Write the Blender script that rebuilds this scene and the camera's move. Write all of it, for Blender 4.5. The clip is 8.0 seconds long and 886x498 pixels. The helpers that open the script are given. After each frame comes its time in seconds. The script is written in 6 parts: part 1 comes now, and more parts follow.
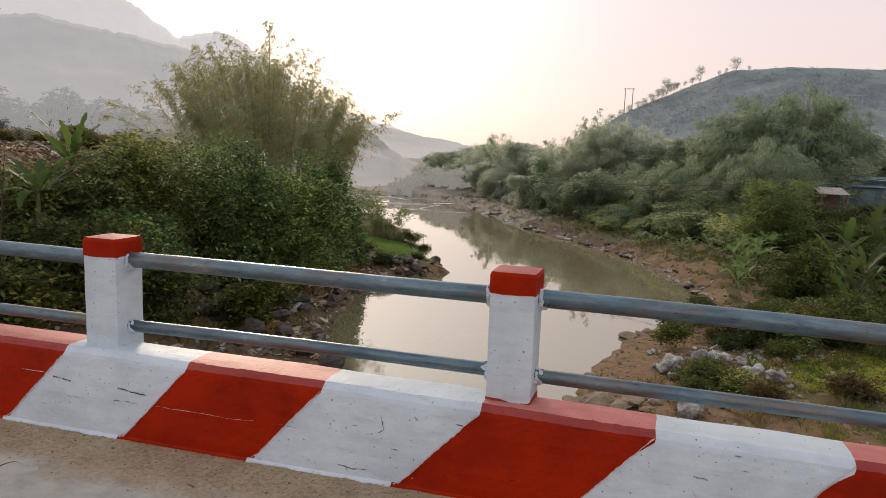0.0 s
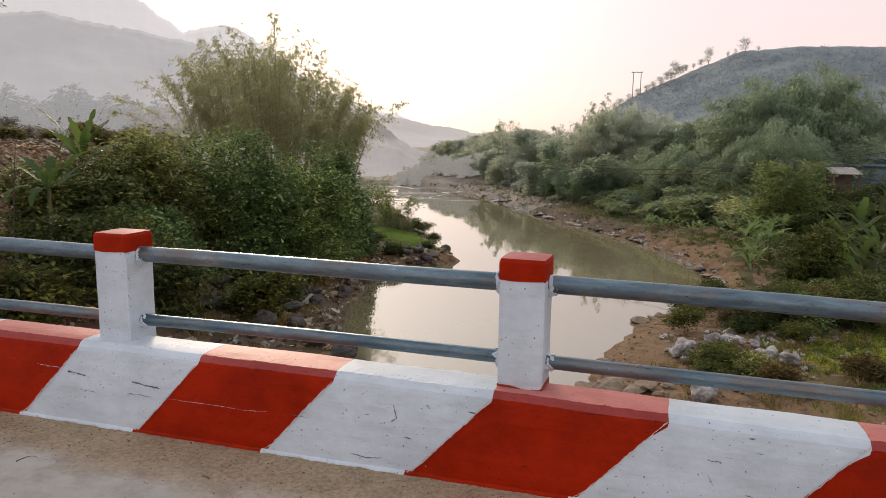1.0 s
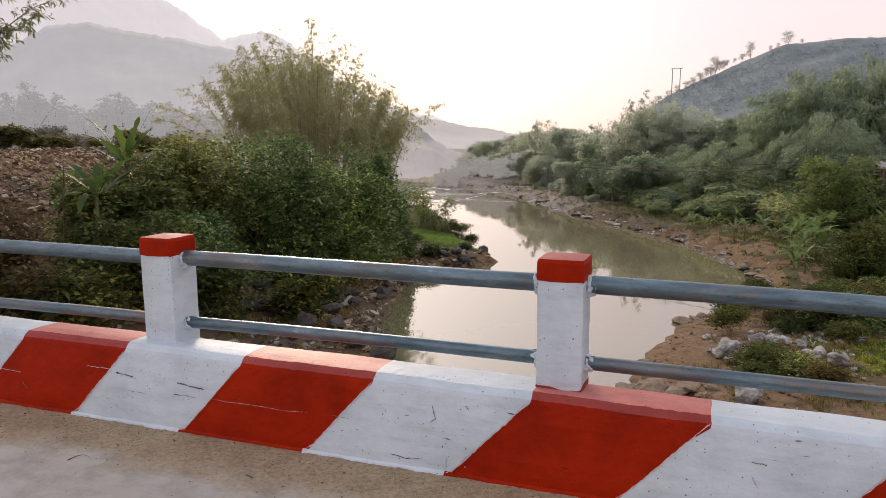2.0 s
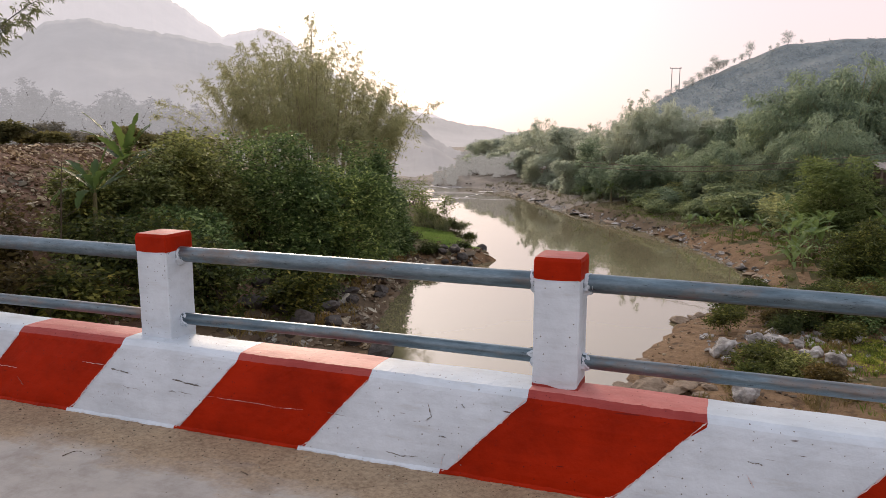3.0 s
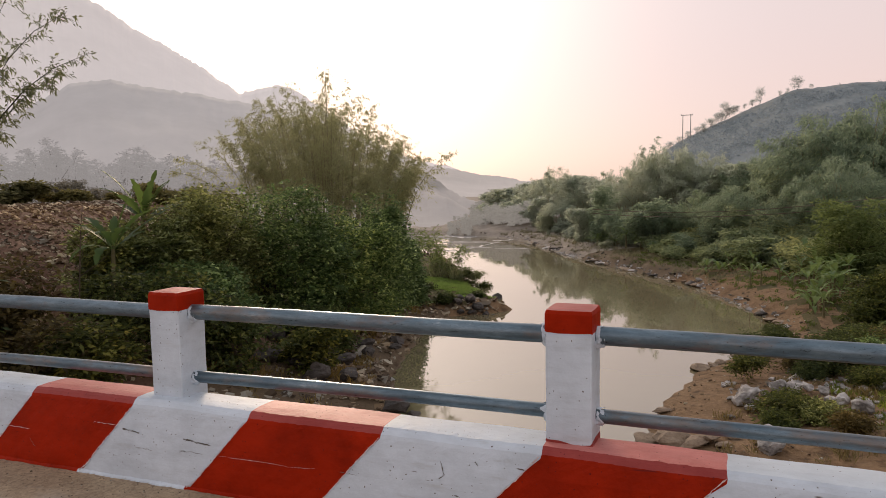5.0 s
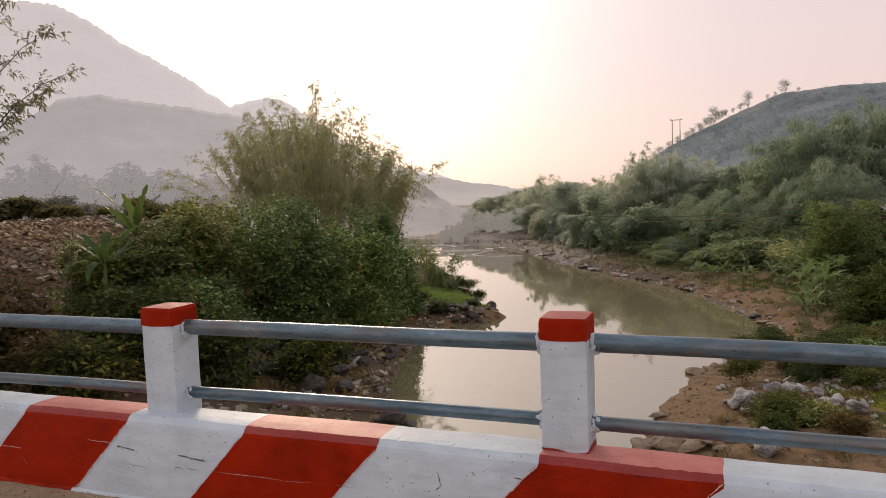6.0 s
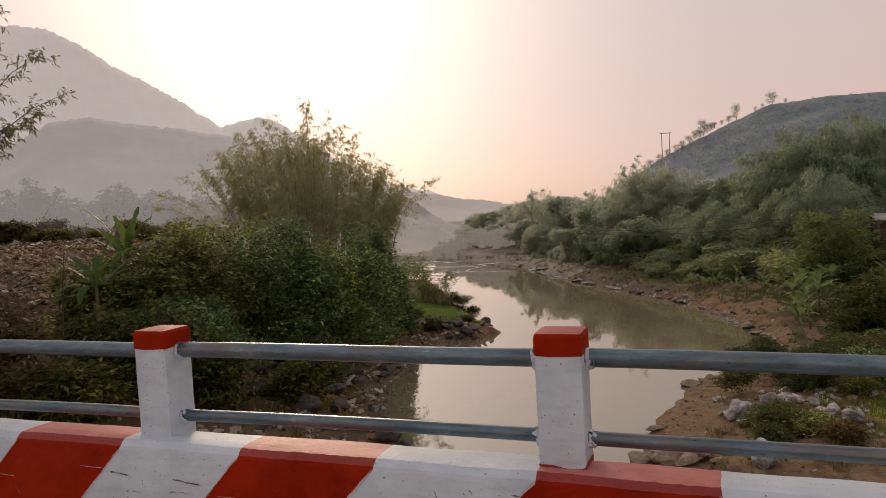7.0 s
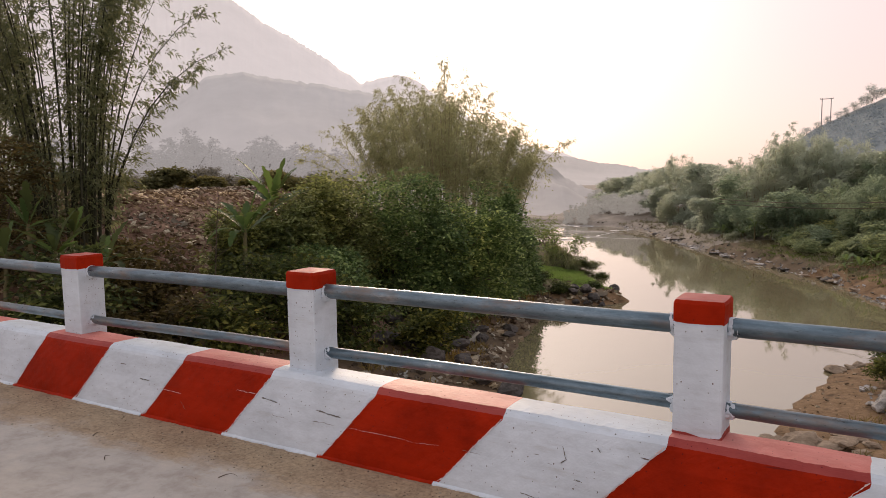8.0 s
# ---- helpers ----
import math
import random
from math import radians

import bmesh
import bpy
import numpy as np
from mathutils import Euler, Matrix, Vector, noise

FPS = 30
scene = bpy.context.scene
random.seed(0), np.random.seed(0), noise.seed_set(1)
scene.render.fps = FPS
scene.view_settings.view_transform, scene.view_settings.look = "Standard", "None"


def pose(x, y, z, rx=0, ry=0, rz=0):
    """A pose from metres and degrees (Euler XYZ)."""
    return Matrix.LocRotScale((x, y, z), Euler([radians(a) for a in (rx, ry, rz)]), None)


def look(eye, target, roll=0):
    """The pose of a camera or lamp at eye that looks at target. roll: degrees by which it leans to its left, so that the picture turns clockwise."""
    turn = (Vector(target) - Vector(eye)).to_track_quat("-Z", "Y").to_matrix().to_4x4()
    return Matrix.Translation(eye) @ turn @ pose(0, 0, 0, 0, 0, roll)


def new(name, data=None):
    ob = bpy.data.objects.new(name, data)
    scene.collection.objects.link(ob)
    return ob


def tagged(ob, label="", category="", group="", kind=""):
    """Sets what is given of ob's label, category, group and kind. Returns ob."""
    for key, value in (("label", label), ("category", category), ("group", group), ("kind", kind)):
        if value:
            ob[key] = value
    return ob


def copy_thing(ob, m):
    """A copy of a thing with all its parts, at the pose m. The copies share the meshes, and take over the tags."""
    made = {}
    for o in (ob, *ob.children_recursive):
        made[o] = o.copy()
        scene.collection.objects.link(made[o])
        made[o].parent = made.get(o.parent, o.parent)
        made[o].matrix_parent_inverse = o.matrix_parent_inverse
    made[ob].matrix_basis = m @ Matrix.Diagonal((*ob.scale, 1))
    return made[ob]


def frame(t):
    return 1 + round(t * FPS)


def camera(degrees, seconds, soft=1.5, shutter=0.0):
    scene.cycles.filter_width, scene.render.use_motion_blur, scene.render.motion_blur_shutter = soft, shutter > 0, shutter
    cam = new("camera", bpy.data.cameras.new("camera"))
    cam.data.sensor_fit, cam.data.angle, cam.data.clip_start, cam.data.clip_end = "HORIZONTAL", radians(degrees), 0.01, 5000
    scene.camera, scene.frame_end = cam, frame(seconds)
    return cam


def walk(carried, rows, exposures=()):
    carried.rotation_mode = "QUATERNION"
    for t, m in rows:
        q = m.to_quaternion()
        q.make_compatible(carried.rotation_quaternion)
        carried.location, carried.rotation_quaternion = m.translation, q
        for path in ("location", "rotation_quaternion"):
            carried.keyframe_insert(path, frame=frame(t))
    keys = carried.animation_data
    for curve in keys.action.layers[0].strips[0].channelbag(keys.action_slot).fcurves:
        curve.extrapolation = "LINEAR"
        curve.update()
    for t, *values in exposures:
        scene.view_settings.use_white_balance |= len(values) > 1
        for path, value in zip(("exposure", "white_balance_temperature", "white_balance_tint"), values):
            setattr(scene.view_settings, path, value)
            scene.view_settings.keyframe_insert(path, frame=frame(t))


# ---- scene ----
cam = camera(63.6, 8.0, 0.5)
PATH = [
    (0, (0.648, -3.061, 1.534), (0.103, -1.157, 1.255), 2.1),
    (0.5, (0.65, -3.06, 1.533), (0.097, -1.163, 1.224), 1.5),
    (1, (0.652, -3.053, 1.53), (0.082, -1.161, 1.219), 0.8),
    (1.5, (0.657, -3.059, 1.533), (-0.017, -1.205, 1.206), 0.1),
    (1.7, (0.655, -3.062, 1.533), (-0.023, -1.206, 1.223), -0.1),
    (2.8, (0.663, -3.052, 1.526), (0.01, -1.187, 1.217), -0.3),
    (3, (0.661, -3.05, 1.527), (-0.005, -1.19, 1.214), 0.1),
    (3.5, (0.675, -3.027, 1.543), (0.088, -1.128, 1.32), -0.6),
    (4, (0.682, -3.044, 1.55), (0.011, -1.167, 1.384), -0.9),
    (4.5, (0.682, -3.043, 1.547), (-0.015, -1.177, 1.375), -0.8),
    (4.7, (0.685, -3.037, 1.547), (-0.019, -1.174, 1.372), -0.8),
    (5.8, (0.685, -3.035, 1.556), (-0.029, -1.174, 1.385), -1.8),
    (6, (0.688, -3.038, 1.555), (-0.005, -1.168, 1.404), -2.1),
    (6.5, (0.689, -3.03, 1.556), (0.038, -1.144, 1.422), -2.9),
    (7, (0.69, -3.041, 1.56), (0.016, -1.161, 1.454), -3.1),
    (7.5, (0.668, -3.073, 1.549), (-0.176, -1.27, 1.366), -1.8),
    (8, (0.658, -3.11, 1.541), (-0.34, -1.389, 1.338), -0.8),
]
walk(cam, [(t, look(eye, target, roll)) for t, eye, target, roll in PATH], [(0, 0.12, 6400, 10), (1.5, 0.26, 6350, 13), (3, 0.27, 6300, 15), (3.5, 0.10, 6350, 15), (4, -0.12, 6520, 15), (4.5, -0.08, 6630, 15), (6, -0.03, 6680, 15), (6.5, -0.24, 6750, 15), (7, -0.42, 7050, 17), (7.5, 0.0, 6750, 17), (8, 0.13, 6700, 17)])

# ---------- sky and sun: low sun in thick dusty haze, up the valley ----------
SUN_AZ, SUN_EL = -31.0, 19.0
world = bpy.data.worlds.new("hazy_sky")
scene.world = world
world.use_nodes = True
wn, wl = world.node_tree.nodes, world.node_tree.links
wn.clear()
sky = wn.new("ShaderNodeTexSky")
sky.sky_type, sky.sun_disc = "NISHITA", False
sky.sun_elevation, sky.sun_rotation = radians(SUN_EL), radians(SUN_AZ)
sky.air_density, sky.dust_density, sky.ozone_density = 0.9, 2.2, 3.2
sky_bg = wn.new("ShaderNodeBackground")
sky_bg.inputs["Strength"].default_value = 0.016
wl.new(sky.outputs["Color"], sky_bg.inputs["Color"])
haze_bg = wn.new("ShaderNodeBackground")
haze_bg.inputs["Strength"].default_value = 0.87
where = wn.new("ShaderNodeTexCoord")
height = wn.new("ShaderNodeSeparateXYZ")
wl.new(where.outputs["Generated"], height.inputs[0])
fade = wn.new("ShaderNodeValToRGB")  # rosy dust low down, cooler towards the zenith
while len(fade.color_ramp.elements) < 4:
    fade.color_ramp.elements.new(0.5)
for e, (at, col) in zip(fade.color_ramp.elements, [(0.0, (0.89, 0.67, 0.605)), (0.12, (0.90, 0.71, 0.655)), (0.3, (0.87, 0.77, 0.74)), (1.0, (0.71, 0.74, 0.79))]):
    e.position, e.color = at, (*col, 1)
wl.new(height.outputs["Z"], fade.inputs[0])
wl.new(fade.outputs[0], haze_bg.inputs["Color"])
both = wn.new("ShaderNodeAddShader")
wl.new(sky_bg.outputs[0], both.inputs[0])
wl.new(haze_bg.outputs[0], both.inputs[1])
az, el = radians(SUN_AZ), radians(SUN_EL)
to_sun = Vector((math.sin(az) * math.cos(el), math.cos(az) * math.cos(el), math.sin(el)))
near_sun = wn.new("ShaderNodeVectorMath")  # dust scatters the sun's light into a wide glow about it
near_sun.operation = "DOT_PRODUCT"
near_sun.inputs[1].default_value = to_sun
wl.new(where.outputs["Generated"], near_sun.inputs[0])
narrow = wn.new("ShaderNodeMath")
narrow.operation, narrow.use_clamp = "POWER", True
narrow.inputs[1].default_value = 24.0
wl.new(near_sun.outputs["Value"], narrow.inputs[0])
amount = wn.new("ShaderNodeMath")
amount.operation = "MULTIPLY"
amount.inputs[1].default_value = 0.95
wl.new(narrow.outputs[0], amount.inputs[0])
glow_bg = wn.new("ShaderNodeBackground")
glow_bg.inputs["Color"].default_value = (1.0, 0.82, 0.62, 1)
wl.new(amount.outputs[0], glow_bg.inputs["Strength"])
whole = wn.new("ShaderNodeAddShader")
wl.new(both.outputs[0], whole.inputs[0])
wl.new(glow_bg.outputs[0], whole.inputs[1])
wout = wn.new("ShaderNodeOutputWorld")
wl.new(whole.outputs[0], wout.inputs["Surface"])

sun_data = bpy.data.lights.new("sun", "SUN")
sun_data.energy, sun_data.angle, sun_data.color = 1.5, radians(11), (1.0, 0.80, 0.58)
sun = new("sun", sun_data)
sun.matrix_world = look(to_sun * 300, (0, 0, 0))


# ---------- materials ----------
def nodes_of(name):
    m = bpy.data.materials.new(name)
    m.use_nodes = True
    n, l = m.node_tree.nodes, m.node_tree.links
    return m, n, l, n["Principled BSDF"]


def ramp(n, stops, interp="LINEAR"):
    r = n.new("ShaderNodeValToRGB")
    r.color_ramp.interpolation = interp
    e = r.color_ramp.elements
    while len(e) < len(stops):
        e.new(0.5)
    for k, (p, c) in zip(e, stops):
        k.position, k.color = p, (*c, 1)
    return r


def noise_tex(n, l, scale, detail=5, rough=0.6, stretch=None):
    t = n.new("ShaderNodeTexNoise")
    t.inputs["Scale"].default_value, t.inputs["Detail"].default_value = scale, detail
    t.inputs["Roughness"].default_value = rough
    g = n.new("ShaderNodeNewGeometry")
    if stretch:
        v = n.new("ShaderNodeVectorMath")
        v.operation = "MULTIPLY"
        v.inputs[1].default_value = stretch
        l.new(g.outputs["Position"], v.inputs[0])
        l.new(v.outputs[0], t.inputs["Vector"])
    else:
        l.new(g.outputs["Position"], t.inputs["Vector"])
    return t


def mix_col(n, l, fac, a, b, blend="MIX"):
    m = n.new("ShaderNodeMix")
    m.data_type, m.blend_type = "RGBA", blend
    for sock, v in ((m.inputs[0], fac), (m.inputs[6], a), (m.inputs[7], b)):
        if isinstance(v, (int, float)):
            sock.default_value = v
        elif isinstance(v, tuple):
            sock.default_value = (*v, 1)
        else:
            l.new(v, sock)
    return m.outputs[2]


def bump(n, l, height, strength, dist, bsdf, prev=None):
    b = n.new("ShaderNodeBump")
    b.inputs["Strength"].default_value, b.inputs["Distance"].default_value = strength, dist
    l.new(height, b.inputs["Height"])
    if prev:
        l.new(prev, b.inputs["Normal"])
    l.new(b.outputs[0], bsdf.inputs["Normal"])
    return b.outputs[0]


def surface(name, stops, scale, rough=0.9, fine=None, fine_amt=0.35, bump_d=0.02, metal=0.0, stretch=None):
    """Two scales of noise: broad colour change and fine grain, with relief."""
    m, n, l, b = nodes_of(name)
    broad = noise_tex(n, l, scale, 6, 0.62, stretch)
    r = ramp(n, stops)
    l.new(broad.outputs["Fac"], r.inputs[0])
    grain = noise_tex(n, l, fine or scale * 14, 4, 0.7, stretch)
    g = ramp(n, [(0.25, (0.55, 0.55, 0.55)), (0.75, (1.25, 1.25, 1.25))])
    l.new(grain.outputs["Fac"], g.inputs[0])
    l.new(mix_col(n, l, fine_amt, r.outputs[0], g.outputs[0], "MULTIPLY"), b.inputs["Base Color"])
    b.inputs["Roughness"].default_value, b.inputs["Metallic"].default_value = rough, metal
    b.inputs["Specular IOR Level"].default_value = 0.25
    first = bump(n, l, broad.outputs["Fac"], 0.5, bump_d * 4, b)
    bump(n, l, grain.outputs["Fac"], 0.6, bump_d, b, first)
    return m


def leaf_mat(name, stops, through_col, amount=0.45, rough=0.6, vary=1.0):
    """Leaves: colour varies from leaf to leaf and from plant to plant, and light comes through."""
    m, n, l, b = nodes_of(name)
    g = n.new("ShaderNodeNewGeometry")
    o = n.new("ShaderNodeObjectInfo")
    r = ramp(n, stops)
    l.new(g.outputs["Random Per Island"], r.inputs[0])
    hue = ramp(n, [(0.0, (0.58, 0.70, 0.76)), (0.35, (0.85, 0.9, 0.92)), (0.65, (1.08, 1.08, 0.98)), (0.85, (1.25, 1.2, 0.92)), (1.0, (1.5, 1.25, 0.85))])
    l.new(o.outputs["Random"], hue.inputs[0])
    patch = noise_tex(n, l, 0.33, 4)
    pr = ramp(n, [(0.34, (0.62, 0.70, 0.72)), (0.66, (1.35, 1.25, 0.95))])
    l.new(patch.outputs["Fac"], pr.inputs[0])
    c = mix_col(n, l, vary, r.outputs[0], hue.outputs[0], "MULTIPLY")
    c = mix_col(n, l, vary, c, pr.outputs[0], "MULTIPLY")
    l.new(c, b.inputs["Base Color"])
    b.inputs["Roughness"].default_value = rough
    b.inputs["Specular IOR Level"].default_value = 0.18
    t = n.new("ShaderNodeBsdfTranslucent")
    l.new(mix_col(n, l, 0.6, c, through_col, "MIX"), t.inputs["Color"])
    mx = n.new("ShaderNodeMixShader")
    mx.inputs[0].default_value = amount
    l.new(b.outputs[0], mx.inputs[1])
    l.new(t.outputs[0], mx.inputs[2])
    l.new(mx.outputs[0], n["Material Output"].inputs["Surface"])
    return m


LEAF_BUSH = leaf_mat("leaf_bush", [(0, (0.014, 0.027, 0.014)), (0.4, (0.062, 0.107, 0.043)), (0.7, (0.185, 0.265, 0.10)), (1, (0.50, 0.58, 0.26))], (0.29, 0.41, 0.135), 0.38, 0.45, 0.75)
LEAF_OLIVE = leaf_mat("leaf_olive_bush", [(0, (0.020, 0.027, 0.012)), (0.4, (0.095, 0.118, 0.043)), (0.7, (0.25, 0.275, 0.10)), (1, (0.54, 0.54, 0.23))], (0.40, 0.42, 0.13), 0.38, 0.45, 0.6)
LEAF_LOW = leaf_mat("leaf_low", [(0, (0.014, 0.021, 0.010)), (0.5, (0.042, 0.058, 0.023)), (0.9, (0.12, 0.145, 0.05)), (1, (0.24, 0.25, 0.10))], (0.17, 0.21, 0.065), 0.36)
LEAF_DRY = leaf_mat("leaf_dry", [(0, (0.034, 0.026, 0.013)), (0.5, (0.08, 0.062, 0.027)), (1, (0.18, 0.135, 0.058))], (0.2, 0.155, 0.06), 0.36)
# Bamboo leaf lightened beyond its own colour to imitate haze.
LEAF_BAMBOO = leaf_mat("leaf_bamboo", [(0, (0.185, 0.195, 0.095)), (0.5, (0.31, 0.315, 0.165)), (1, (0.47, 0.455, 0.265))], (0.63, 0.61, 0.33), 0.58, 0.6, 0.35)
LEAF_DARK = leaf_mat("leaf_dark_bamboo", [(0, (0.05, 0.066, 0.042)), (0.6, (0.10, 0.125, 0.07)), (1, (0.25, 0.255, 0.13))], (0.38, 0.39, 0.19), 0.52, 0.6, 0.5)
# Grove, hazy and far leaves: haze is put into their pale base colours.
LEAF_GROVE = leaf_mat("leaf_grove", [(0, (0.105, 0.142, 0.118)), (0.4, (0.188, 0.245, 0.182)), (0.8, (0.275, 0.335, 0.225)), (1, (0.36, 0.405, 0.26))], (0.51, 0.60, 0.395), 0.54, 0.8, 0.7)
LEAF_BANK = leaf_mat("leaf_bank_shrub", [(0, (0.11, 0.14, 0.09)), (0.4, (0.225, 0.272, 0.155)), (0.8, (0.345, 0.385, 0.21)), (1, (0.48, 0.50, 0.29))], (0.53, 0.58, 0.31), 0.5, 0.7, 0.75)
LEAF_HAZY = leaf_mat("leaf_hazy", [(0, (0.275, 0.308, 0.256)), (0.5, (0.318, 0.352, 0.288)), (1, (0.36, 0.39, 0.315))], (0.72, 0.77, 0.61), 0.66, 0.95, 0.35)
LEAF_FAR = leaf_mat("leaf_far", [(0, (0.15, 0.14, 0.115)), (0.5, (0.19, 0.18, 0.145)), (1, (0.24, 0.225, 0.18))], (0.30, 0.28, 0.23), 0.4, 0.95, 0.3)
LEAF_BANANA = leaf_mat("leaf_banana", [(0, (0.036, 0.07, 0.027)), (0.6, (0.07, 0.12, 0.042)), (1, (0.13, 0.185, 0.07))], (0.24, 0.34, 0.085), 0.4, 0.5)
LEAF_TREE = leaf_mat("leaf_feathery_tree", [(0, (0.06, 0.088, 0.034)), (0.5, (0.125, 0.168, 0.062)), (1, (0.28, 0.32, 0.12))], (0.30, 0.37, 0.12), 0.44, 0.6, 0.4)
LEAF_GARDEN = leaf_mat("leaf_garden_banana", [(0, (0.07, 0.12, 0.045)), (0.5, (0.14, 0.21, 0.08)), (1, (0.28, 0.34, 0.15))], (0.28, 0.38, 0.12), 0.35, 0.4, 0.6)
FRESH = leaf_mat("fresh_grass_blade", [(0, (0.12, 0.22, 0.05)), (0.5, (0.19, 0.30, 0.08)), (1, (0.27, 0.36, 0.12))], (0.32, 0.46, 0.12), 0.45, 0.6, 0.4)
GRASS = leaf_mat("grass_blade", [(0, (0.06, 0.10, 0.02)), (0.5, (0.10, 0.15, 0.03)), (1, (0.17, 0.18, 0.06))], (0.2, 0.26, 0.05))
STRAW = leaf_mat("dry_grass_blade", [(0, (0.12, 0.09, 0.04)), (0.5, (0.2, 0.15, 0.07)), (1, (0.28, 0.22, 0.11))], (0.3, 0.22, 0.1))
BARK = surface("bark", [(0.3, (0.06, 0.045, 0.032)), (0.7, (0.14, 0.11, 0.08))], 3.0, 0.95, 40)
CULM = surface("bamboo_culm", [(0.3, (0.20, 0.18, 0.10)), (0.7, (0.38, 0.32, 0.19))], 1.5, 0.6, 20)
CULM_DARK = surface("old_bamboo_culm", [(0.3, (0.025, 0.03, 0.016)), (0.7, (0.06, 0.06, 0.034))], 1.5, 0.6, 20)
STEM = surface("banana_stem", [(0.3, (0.10, 0.10, 0.045)), (0.7, (0.20, 0.16, 0.08))], 4, 0.7, 30)
SOIL = surface("soil", [(0.3, (0.085, 0.062, 0.038)), (0.55, (0.145, 0.105, 0.066)), (0.75, (0.11, 0.10, 0.05))], 0.5, 0.95, 9, 0.6, 0.03)
SAND = surface("river_sand", [(0.3, (0.06, 0.036, 0.02)), (0.45, (0.19, 0.118, 0.062)), (0.55, (0.235, 0.15, 0.083)), (0.7, (0.08, 0.05, 0.027))], 1.3, 0.95, 9, 0.8, 0.06)
TURF = surface("turf", [(0.3, (0.05, 0.052, 0.018)), (0.5, (0.085, 0.075, 0.028)), (0.72, (0.12, 0.08, 0.042))], 0.7, 0.95, 10, 0.6, 0.04)
GRAVEL = surface("pale_gravel", [(0.3, (0.20, 0.185, 0.165)), (0.5, (0.30, 0.285, 0.26)), (0.7, (0.46, 0.44, 0.42))], 0.8, 0.95, 8, 0.6, 0.03)
# Far bank: pale gravelly ground, greyed in colour to imitate distance haze.
HAZED_BANK = surface("hazed_far_bank", [(0.3, (0.21, 0.18, 0.145)), (0.5, (0.28, 0.245, 0.20)), (0.7, (0.36, 0.32, 0.27))], 0.25, 0.95, 3, 0.5, 0.03)
SPOIL = surface("spoil_earth", [(0.3, (0.115, 0.064, 0.041)), (0.7, (0.20, 0.12, 0.082))], 0.5, 0.95, 7, 0.7, 0.05)
ROCK = surface("grey_rock", [(0.34, (0.11, 0.098, 0.088)), (0.5, (0.33, 0.315, 0.295)), (0.66, (0.60, 0.58, 0.55))], 1.9, 0.85, 14, 0.6, 0.03)
ROCK_BROWN = surface("brown_rock", [(0.3, (0.17, 0.125, 0.088)), (0.5, (0.27, 0.205, 0.145)), (0.7, (0.38, 0.30, 0.215))], 1.4, 0.85, 12, 0.6, 0.03)
ROCK_DARK = surface("dark_wet_rock", [(0.3, (0.03, 0.027, 0.025)), (0.7, (0.105, 0.092, 0.082))], 1.6, 0.7, 14, 0.6, 0.03)
# Hillside: distance haze is put into these blue-grey base colours.
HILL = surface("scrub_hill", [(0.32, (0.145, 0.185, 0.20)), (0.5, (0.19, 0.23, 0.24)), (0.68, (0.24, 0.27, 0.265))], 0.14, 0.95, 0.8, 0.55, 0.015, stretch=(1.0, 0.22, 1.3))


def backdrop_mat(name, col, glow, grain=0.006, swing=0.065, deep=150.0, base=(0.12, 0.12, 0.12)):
    """The backdrop of distance: the lit haze before it is painted on as emission."""
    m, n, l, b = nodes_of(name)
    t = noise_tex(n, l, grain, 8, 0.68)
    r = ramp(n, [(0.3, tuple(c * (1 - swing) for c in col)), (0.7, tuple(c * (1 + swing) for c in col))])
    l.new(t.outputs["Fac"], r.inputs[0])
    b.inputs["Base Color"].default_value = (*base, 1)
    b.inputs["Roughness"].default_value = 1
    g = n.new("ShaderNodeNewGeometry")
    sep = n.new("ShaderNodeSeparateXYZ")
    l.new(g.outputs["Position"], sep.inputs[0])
    mist = n.new("ShaderNodeMapRange")  # haze painted thicker towards the valley floor
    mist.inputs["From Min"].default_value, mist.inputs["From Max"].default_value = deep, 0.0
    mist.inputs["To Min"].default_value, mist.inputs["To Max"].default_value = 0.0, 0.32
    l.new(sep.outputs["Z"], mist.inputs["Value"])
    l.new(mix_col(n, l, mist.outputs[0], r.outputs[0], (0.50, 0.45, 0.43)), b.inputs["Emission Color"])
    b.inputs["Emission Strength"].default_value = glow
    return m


def water_mat():
    m, n, l, b = nodes_of("river_water")
    t = noise_tex(n, l, 0.08, 4)
    r = ramp(n, [(0.3, (0.185, 0.158, 0.09)), (0.7, (0.22, 0.19, 0.115))])
    l.new(t.outputs["Fac"], r.inputs[0])
    l.new(r.outputs[0], b.inputs["Base Color"])
    b.inputs["Roughness"].default_value, b.inputs["IOR"].default_value = 0.03, 2.3
    b.inputs["Specular IOR Level"].default_value = 0.5
    w = noise_tex(n, l, 2.2, 3, 0.5, (1.0, 0.5, 1.0))
    w2 = noise_tex(n, l, 0.25, 2)
    first = bump(n, l, w.outputs["Fac"], 0.06, 0.03, b)
    bump(n, l, w2.outputs["Fac"], 0.1, 0.06, b, first)
    return m


